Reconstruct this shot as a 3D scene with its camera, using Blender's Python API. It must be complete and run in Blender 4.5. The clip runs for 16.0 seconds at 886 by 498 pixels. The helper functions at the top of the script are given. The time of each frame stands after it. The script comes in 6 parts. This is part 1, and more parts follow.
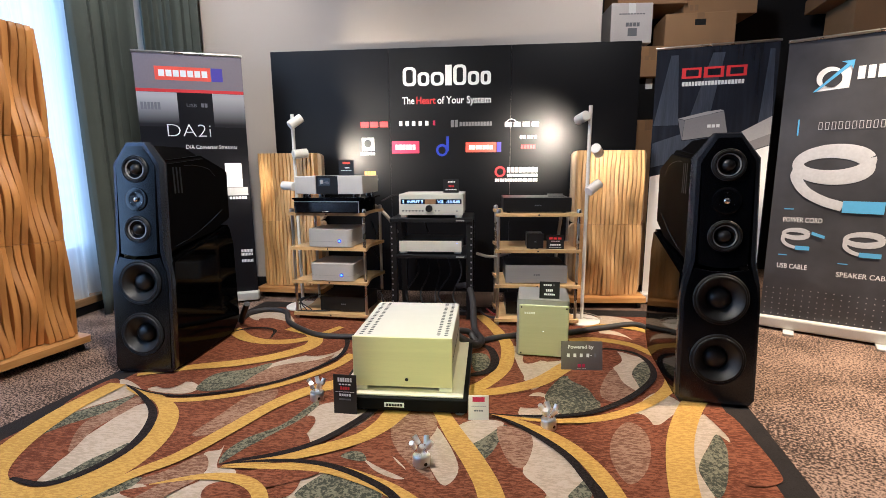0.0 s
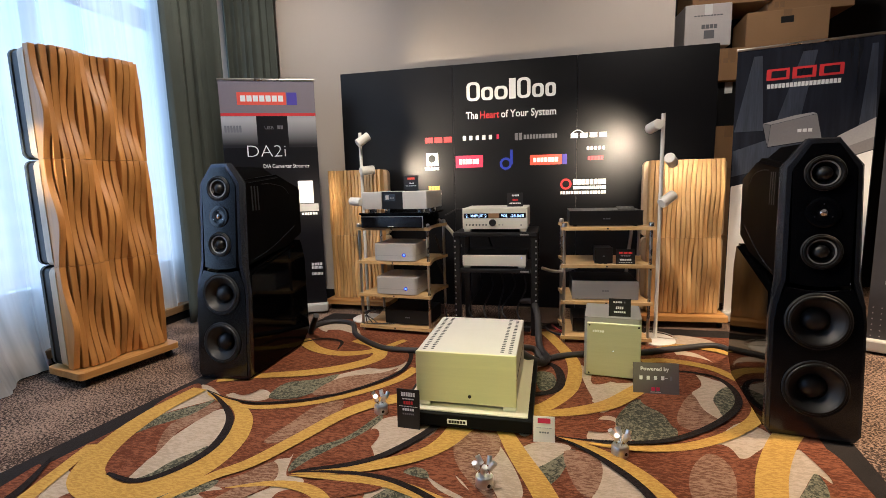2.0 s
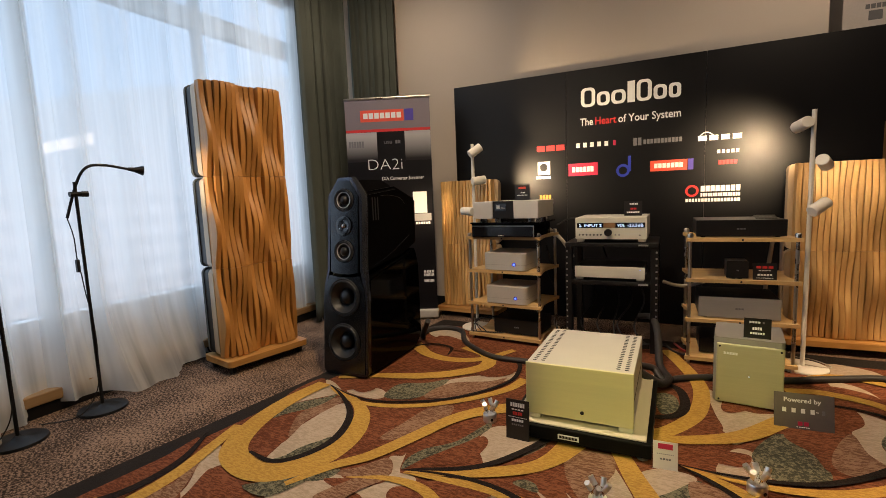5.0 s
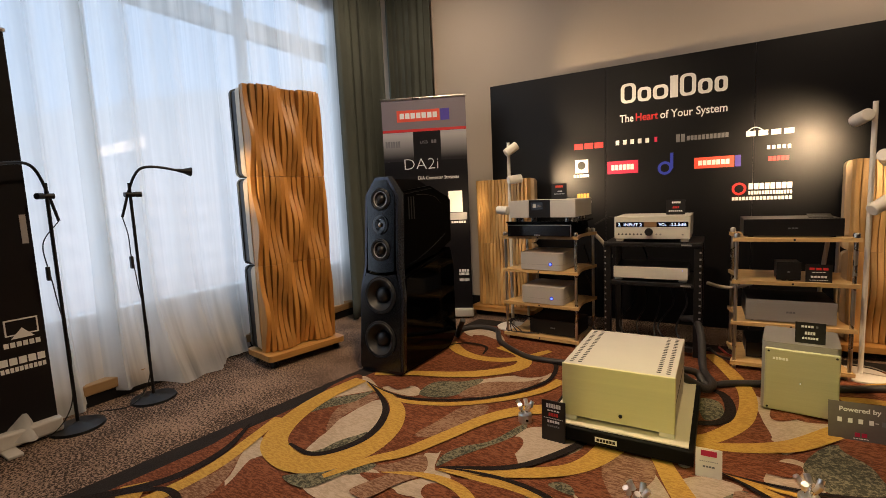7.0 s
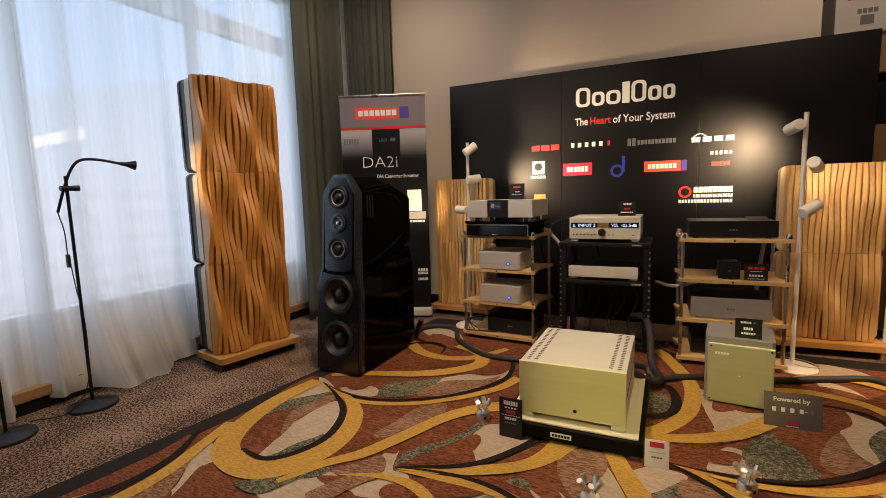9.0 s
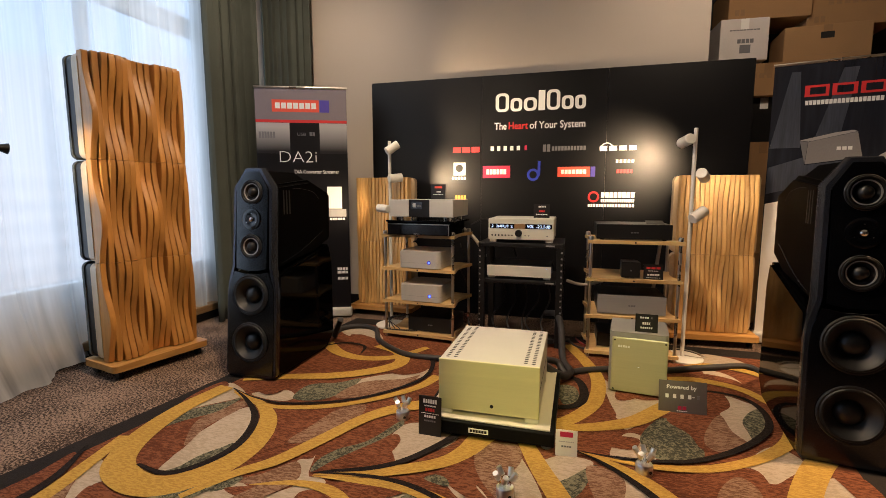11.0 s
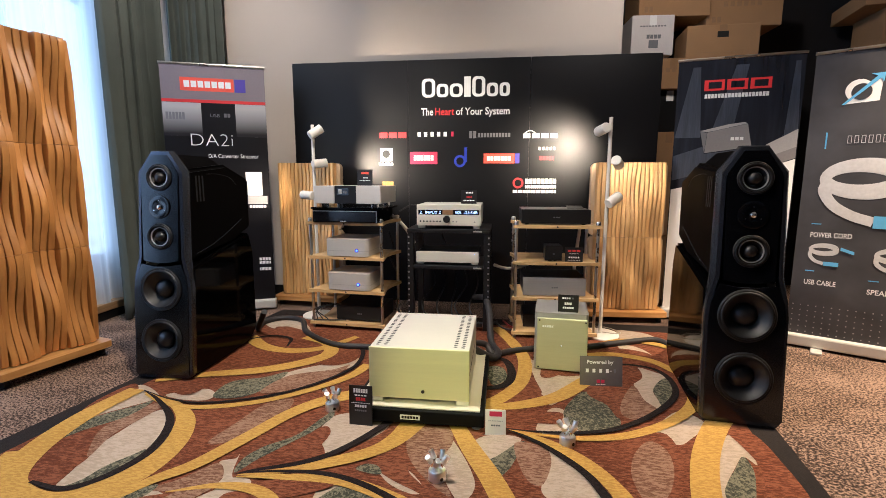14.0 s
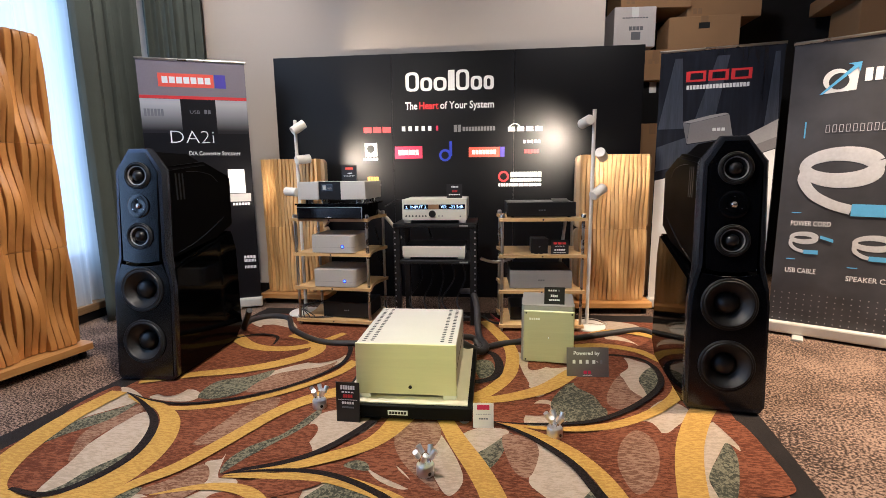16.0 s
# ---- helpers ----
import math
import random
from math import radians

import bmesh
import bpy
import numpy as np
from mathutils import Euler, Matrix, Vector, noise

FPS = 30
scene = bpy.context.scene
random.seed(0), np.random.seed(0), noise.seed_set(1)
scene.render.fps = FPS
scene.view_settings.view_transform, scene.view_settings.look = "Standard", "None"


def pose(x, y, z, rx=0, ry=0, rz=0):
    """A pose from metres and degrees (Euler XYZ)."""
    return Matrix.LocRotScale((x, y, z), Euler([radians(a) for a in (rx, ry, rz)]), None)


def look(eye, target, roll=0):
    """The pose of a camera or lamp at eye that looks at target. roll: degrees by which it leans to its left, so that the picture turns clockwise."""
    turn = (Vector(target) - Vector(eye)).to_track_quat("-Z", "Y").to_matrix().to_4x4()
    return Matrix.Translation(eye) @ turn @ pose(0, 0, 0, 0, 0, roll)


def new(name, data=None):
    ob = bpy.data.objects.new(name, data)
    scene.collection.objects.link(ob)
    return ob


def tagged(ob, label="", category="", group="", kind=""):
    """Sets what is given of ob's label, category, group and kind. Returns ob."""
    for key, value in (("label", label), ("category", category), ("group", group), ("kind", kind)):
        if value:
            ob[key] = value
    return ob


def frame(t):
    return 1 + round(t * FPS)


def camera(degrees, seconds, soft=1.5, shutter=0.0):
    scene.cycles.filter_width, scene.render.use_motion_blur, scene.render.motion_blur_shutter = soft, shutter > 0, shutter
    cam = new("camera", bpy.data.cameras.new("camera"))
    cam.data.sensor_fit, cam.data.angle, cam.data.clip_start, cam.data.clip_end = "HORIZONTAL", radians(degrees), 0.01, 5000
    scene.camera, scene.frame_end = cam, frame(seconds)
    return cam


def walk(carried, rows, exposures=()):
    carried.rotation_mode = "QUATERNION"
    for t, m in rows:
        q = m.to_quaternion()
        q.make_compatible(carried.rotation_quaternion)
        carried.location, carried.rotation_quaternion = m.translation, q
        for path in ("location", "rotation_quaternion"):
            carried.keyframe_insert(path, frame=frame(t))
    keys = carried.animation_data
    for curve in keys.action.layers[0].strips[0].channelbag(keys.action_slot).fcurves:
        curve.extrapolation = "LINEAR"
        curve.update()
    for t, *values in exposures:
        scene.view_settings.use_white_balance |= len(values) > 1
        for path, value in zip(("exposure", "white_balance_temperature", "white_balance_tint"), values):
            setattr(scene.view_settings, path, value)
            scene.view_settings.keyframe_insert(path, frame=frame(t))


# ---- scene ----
cam = camera(86.6, 16.0, soft=0.6)
PATH = [
    (0, (0.018, 0.0, 1.11), (-0.168, 1.963, 0.77), -0.4),
    (0.5, (0.013, 0.002, 1.114), (-0.219, 1.96, 0.783), -0.5),
    (1, (0.009, 0.009, 1.121), (-0.299, 1.959, 0.799), -0.8),
    (1.5, (0.011, 0.015, 1.121), (-0.366, 1.956, 0.818), -1.2),
    (2, (0.016, 0.017, 1.119), (-0.436, 1.944, 0.837), -1.5),
    (2.5, (0.01, 0.014, 1.12), (-0.52, 1.925, 0.858), -1.8),
    (3, (0.011, 0.005, 1.128), (-0.595, 1.894, 0.877), -1.8),
    (3.5, (0.003, 0.002, 1.125), (-0.673, 1.867, 0.878), -1.7),
    (4, (0.003, -0.001, 1.124), (-0.749, 1.836, 0.884), -1.8),
    (4.5, (0.003, -0.007, 1.127), (-0.819, 1.801, 0.891), -2.0),
    (5, (0.005, -0.007, 1.125), (-0.876, 1.774, 0.895), -2.3),
    (7.5, (0.005, -0.012, 1.123), (-1.013, 1.695, 0.896), -2.5),
    (8, (0.003, -0.01, 1.123), (-0.98, 1.717, 0.892), -2.3),
    (8.5, (-0.004, -0.01, 1.121), (-0.93, 1.747, 0.886), -2.0),
    (9, (0.0, -0.01, 1.122), (-0.856, 1.782, 0.886), -1.7),
    (9.2, (-0.002, -0.011, 1.119), (-0.825, 1.797, 0.883), -1.4),
    (11.5, (0.001, -0.001, 1.118), (-0.471, 1.927, 0.87), 0.1),
    (12, (0.003, 0.004, 1.116), (-0.399, 1.947, 0.861), 0.2),
    (12.5, (0.0, 0.009, 1.114), (-0.34, 1.961, 0.843), 0.4),
    (13, (0.001, 0.011, 1.116), (-0.284, 1.971, 0.833), 0.6),
    (13.5, (0.001, 0.012, 1.114), (-0.25, 1.976, 0.827), 0.5),
    (14, (0.0, 0.013, 1.111), (-0.249, 1.975, 0.815), 0.1),
    (14.5, (0.002, 0.015, 1.113), (-0.25, 1.975, 0.807), -0.3),
    (15, (0.008, 0.014, 1.114), (-0.231, 1.975, 0.8), -0.5),
    (15.5, (0.012, 0.019, 1.107), (-0.209, 1.981, 0.791), -0.8),
    (16, (0.016, 0.023, 1.108), (-0.185, 1.987, 0.79), -0.7),
]
walk(cam, [(t, look(eye, target, roll)) for t, eye, target, roll in PATH],
     [(0, 0.15, 4920, 14), (1, 0.10, 5050, 14), (1.5, -0.02, 5180, 14), (2, -0.22, 5350, 15), (2.5, -0.34, 5650, 15), (3, -0.42, 5900, 16), (4, -0.58, 6300, 17), (5, -0.69, 6600, 17), (7.5, -0.68, 6900, 20), (8.5, -0.72, 6800, 20), (9.2, -0.68, 6700, 20), (11.5, -0.36, 6350, 18), (12.5, -0.07, 5720, 17), (14, 0.0, 5200, 16), (16, 0.0, 5100, 16)])

# ---- light ----
world = bpy.data.worlds.new("world")
scene.world = world
world.use_nodes = True
wn = world.node_tree
sky = wn.nodes.new("ShaderNodeTexSky")
sky.sky_type, sky.sun_disc = "NISHITA", False
sky.sun_elevation, sky.sun_rotation = radians(40), radians(200)
wn.links.new(sky.outputs[0], wn.nodes["Background"].inputs[0])
wn.nodes["Background"].inputs[1].default_value = 0.08

WARM = (1.0, 0.76, 0.44)
SOFTWARM = (1.0, 0.81, 0.57)
DOWNWARM = (1.0, 0.79, 0.52)


def lamp(name, kind, m, power, colour, size=0.03, angle=60, blend=0.6, size_y=None):
    d = bpy.data.lights.new(name, kind)
    d.energy, d.color = power, colour
    if kind == "AREA":
        d.size = size
        if size_y:
            d.shape, d.size_y = "RECTANGLE", size_y
    else:
        d.shadow_soft_size = size
    if kind == "SPOT":
        d.spot_size, d.spot_blend = radians(angle), blend
    ob = new(name, d)
    ob.matrix_world = m
    return ob


# daylight from the window side
lamp("window_daylight", "AREA", look((-3.32, 1.15, 1.5), (0, 1.15, 1.2)), 106, (0.62, 0.82, 1.0), 4.9, size_y=2.75)
# ceiling downlights of the room
lamp("ceiling_downlight", "SPOT", look((0.1, -1.1, 2.6), (-0.25, 2.05, 0.24)), 470, (1.0, 0.94, 0.30), 0.03, 12, 1.0)
lamp("ceiling_downlight", "SPOT", look((0.3, -1.0, 2.6), (0.37, 2.69, 0.17)), 380, (1.0, 0.95, 0.24), 0.03, 8, 0.8)
lamp("ceiling_downlight", "SPOT", look((2.75, 2.4, 3.1), (2.45, 2.6, 0.0)), 1300, (1.0, 0.70, 0.38), 0.05, 84, 1.0)
lamp("ceiling_downlight", "SPOT", look((-0.95, 1.75, 3.15), (-0.9, 1.95, 0.0)), 465, DOWNWARM, 0.06, 140, 1.0)
lamp("ceiling_downlight", "SPOT", look((0.35, 2.1, 3.15), (0.3, 2.2, 0.0)), 90, DOWNWARM, 0.06, 110, 1.0)
lamp("ceiling_downlight", "SPOT", look((0.9, 2.95, 3.1), (1.5, 4.3, 1.9)), 84, SOFTWARM, 0.1, 165, 1.0)
lamp("ceiling_downlight", "SPOT", look((-2.05, 3.0, 3.1), (-2.35, 3.9, 1.0)), 98, SOFTWARM, 0.1, 165, 1.0)


# ---- materials ----
def mat(name, colour, rough=0.5, metal=0.0, vary=0.12, scale=6.0, fine=80.0, bump=0.0, coat=0.0, spec=0.5, emit=None, power=0.0, stretch=(1, 1, 1)):
    """A surface with coarse and fine variation of colour and gloss, and fine relief."""
    m = bpy.data.materials.new(name)
    m.use_nodes = True
    t = m.node_tree
    b = t.nodes["Principled BSDF"]
    b.inputs["Metallic"].default_value = metal
    b.inputs["Coat Weight"].default_value = coat
    b.inputs["Coat Roughness"].default_value = 0.05
    b.inputs["Specular IOR Level"].default_value = spec
    tc = t.nodes.new("ShaderNodeTexCoord")
    mp = t.nodes.new("ShaderNodeMapping")
    mp.inputs["Scale"].default_value = stretch
    t.links.new(tc.outputs["Object"], mp.inputs[0])
    n1, n2 = t.nodes.new("ShaderNodeTexNoise"), t.nodes.new("ShaderNodeTexNoise")
    n1.inputs["Scale"].default_value, n2.inputs["Scale"].default_value = scale, fine
    n2.inputs["Detail"].default_value = 4
    for n in (n1, n2):
        t.links.new(mp.outputs[0], n.inputs["Vector"])
    add = t.nodes.new("ShaderNodeMath")
    add.operation = "ADD"
    t.links.new(n1.outputs[0], add.inputs[0])
    t.links.new(n2.outputs[0], add.inputs[1])
    ramp = t.nodes.new("ShaderNodeMapRange")
    ramp.inputs["From Min"].default_value, ramp.inputs["From Max"].default_value = 0.6, 1.4
    ramp.inputs["To Min"].default_value, ramp.inputs["To Max"].default_value = 1 - vary, 1 + vary
    t.links.new(add.outputs[0], ramp.inputs[0])
    mul = t.nodes.new("ShaderNodeVectorMath")
    mul.operation = "SCALE"
    mul.inputs[0].default_value = colour
    t.links.new(ramp.outputs[0], mul.inputs["Scale"])
    t.links.new(mul.outputs[0], b.inputs["Base Color"])
    rr = t.nodes.new("ShaderNodeMapRange")
    rr.inputs["To Min"].default_value, rr.inputs["To Max"].default_value = rough * 0.85, min(1, rough * 1.15)
    t.links.new(n1.outputs[0], rr.inputs[0])
    t.links.new(rr.outputs[0], b.inputs["Roughness"])
    if bump:
        bp = t.nodes.new("ShaderNodeBump")
        bp.inputs["Strength"].default_value, bp.inputs["Distance"].default_value = 1.0, bump
        t.links.new(n2.outputs[0], bp.inputs["Height"])
        t.links.new(bp.outputs[0], b.inputs["Normal"])
    if emit:
        b.inputs["Emission Color"].default_value = (*emit, 1)
        b.inputs["Emission Strength"].default_value = power
    return m


def wood_mat(name, light, dark, rough=0.45, scale=(9, 9, 0.7)):
    """Pine or birch with long grain along local z."""
    m = mat(name, light, rough)
    t = m.node_tree
    b = t.nodes["Principled BSDF"]
    tc = t.nodes["Texture Coordinate"]
    info = t.nodes.new("ShaderNodeObjectInfo")
    mp = t.nodes.new("ShaderNodeMapping")
    mp.inputs["Scale"].default_value = scale
    off = t.nodes.new("ShaderNodeVectorMath")
    off.operation = "SCALE"
    off.inputs[0].default_value = (3.1, 5.7, 9.3)
    t.links.new(info.outputs["Random"], off.inputs["Scale"])
    t.links.new(tc.outputs["Object"], mp.inputs[0])
    t.links.new(off.outputs[0], mp.inputs["Location"])
    n = t.nodes.new("ShaderNodeTexNoise")
    n.inputs["Scale"].default_value, n.inputs["Detail"].default_value, n.inputs["Distortion"].default_value = 3.0, 5, 0.6
    t.links.new(mp.outputs[0], n.inputs["Vector"])
    r = t.nodes.new("ShaderNodeValToRGB")
    r.color_ramp.elements[0].position, r.color_ramp.elements[1].position = 0.3, 0.7
    r.color_ramp.elements[0].color, r.color_ramp.elements[1].color = (*dark, 1), (*light, 1)
    t.links.new(n.outputs[0], r.inputs[0])
    tone = t.nodes.new("ShaderNodeMapRange")
    tone.inputs["To Min"].default_value, tone.inputs["To Max"].default_value = 0.78, 1.14
    t.links.new(info.outputs["Random"], tone.inputs[0])
    hs = t.nodes.new("ShaderNodeHueSaturation")
    t.links.new(tone.outputs[0], hs.inputs["Value"])
    t.links.new(r.outputs[0], hs.inputs["Color"])
    t.links.new(hs.outputs[0], b.inputs["Base Color"])
    bp = t.nodes.new("ShaderNodeBump")
    bp.inputs["Distance"].default_value = 0.0006
    t.links.new(n.outputs[0], bp.inputs["Height"])
    t.links.new(bp.outputs[0], b.inputs["Normal"])
    return m


def speckle_mat(name, a, b_, scale=130.0, bump=0.004, c=None, weave=1.0):
    """Looped or cut-pile carpet of two or three yarn colours."""
    m = mat(name, a, 0.95, spec=0.1)
    t = m.node_tree
    b = t.nodes["Principled BSDF"]
    tc = t.nodes["Texture Coordinate"]
    n = t.nodes.new("ShaderNodeTexNoise")
    n.inputs["Scale"].default_value, n.inputs["Detail"].default_value, n.inputs["Roughness"].default_value = scale, 3, 0.75
    mp = t.nodes.new("ShaderNodeMapping")
    mp.inputs["Rotation"].default_value, mp.inputs["Scale"].default_value = (0, 0, 0.45), (weave, 1, 1)
    t.links.new(tc.outputs["Object"], mp.inputs[0])
    t.links.new(mp.outputs[0], n.inputs["Vector"])
    big = t.nodes.new("ShaderNodeTexNoise")
    big.inputs["Scale"].default_value = 3.5
    t.links.new(tc.outputs["Object"], big.inputs["Vector"])
    s = t.nodes.new("ShaderNodeMath")
    s.operation = "MULTIPLY_ADD"
    s.inputs[1].default_value, s.inputs[2].default_value = 0.22, -0.11
    t.links.new(big.outputs[0], s.inputs[0])
    a2 = t.nodes.new("ShaderNodeMath")
    t.links.new(n.outputs[0], a2.inputs[0])
    t.links.new(s.outputs[0], a2.inputs[1])
    r = t.nodes.new("ShaderNodeValToRGB")
    r.color_ramp.elements[0].position, r.color_ramp.elements[1].position = 0.44, 0.56
    r.color_ramp.elements[0].color, r.color_ramp.elements[1].color = (*b_, 1), (*a, 1)
    if c:
        e = r.color_ramp.elements.new(0.5)
        e.color = (*c, 1)
    t.links.new(a2.outputs[0], r.inputs[0])
    t.links.new(r.outputs[0], b.inputs["Base Color"])
    bp = t.nodes.new("ShaderNodeBump")
    bp.inputs["Distance"].default_value = bump
    t.links.new(n.outputs[0], bp.inputs["Height"])
    t.links.new(bp.outputs[0], b.inputs["Normal"])
    return m


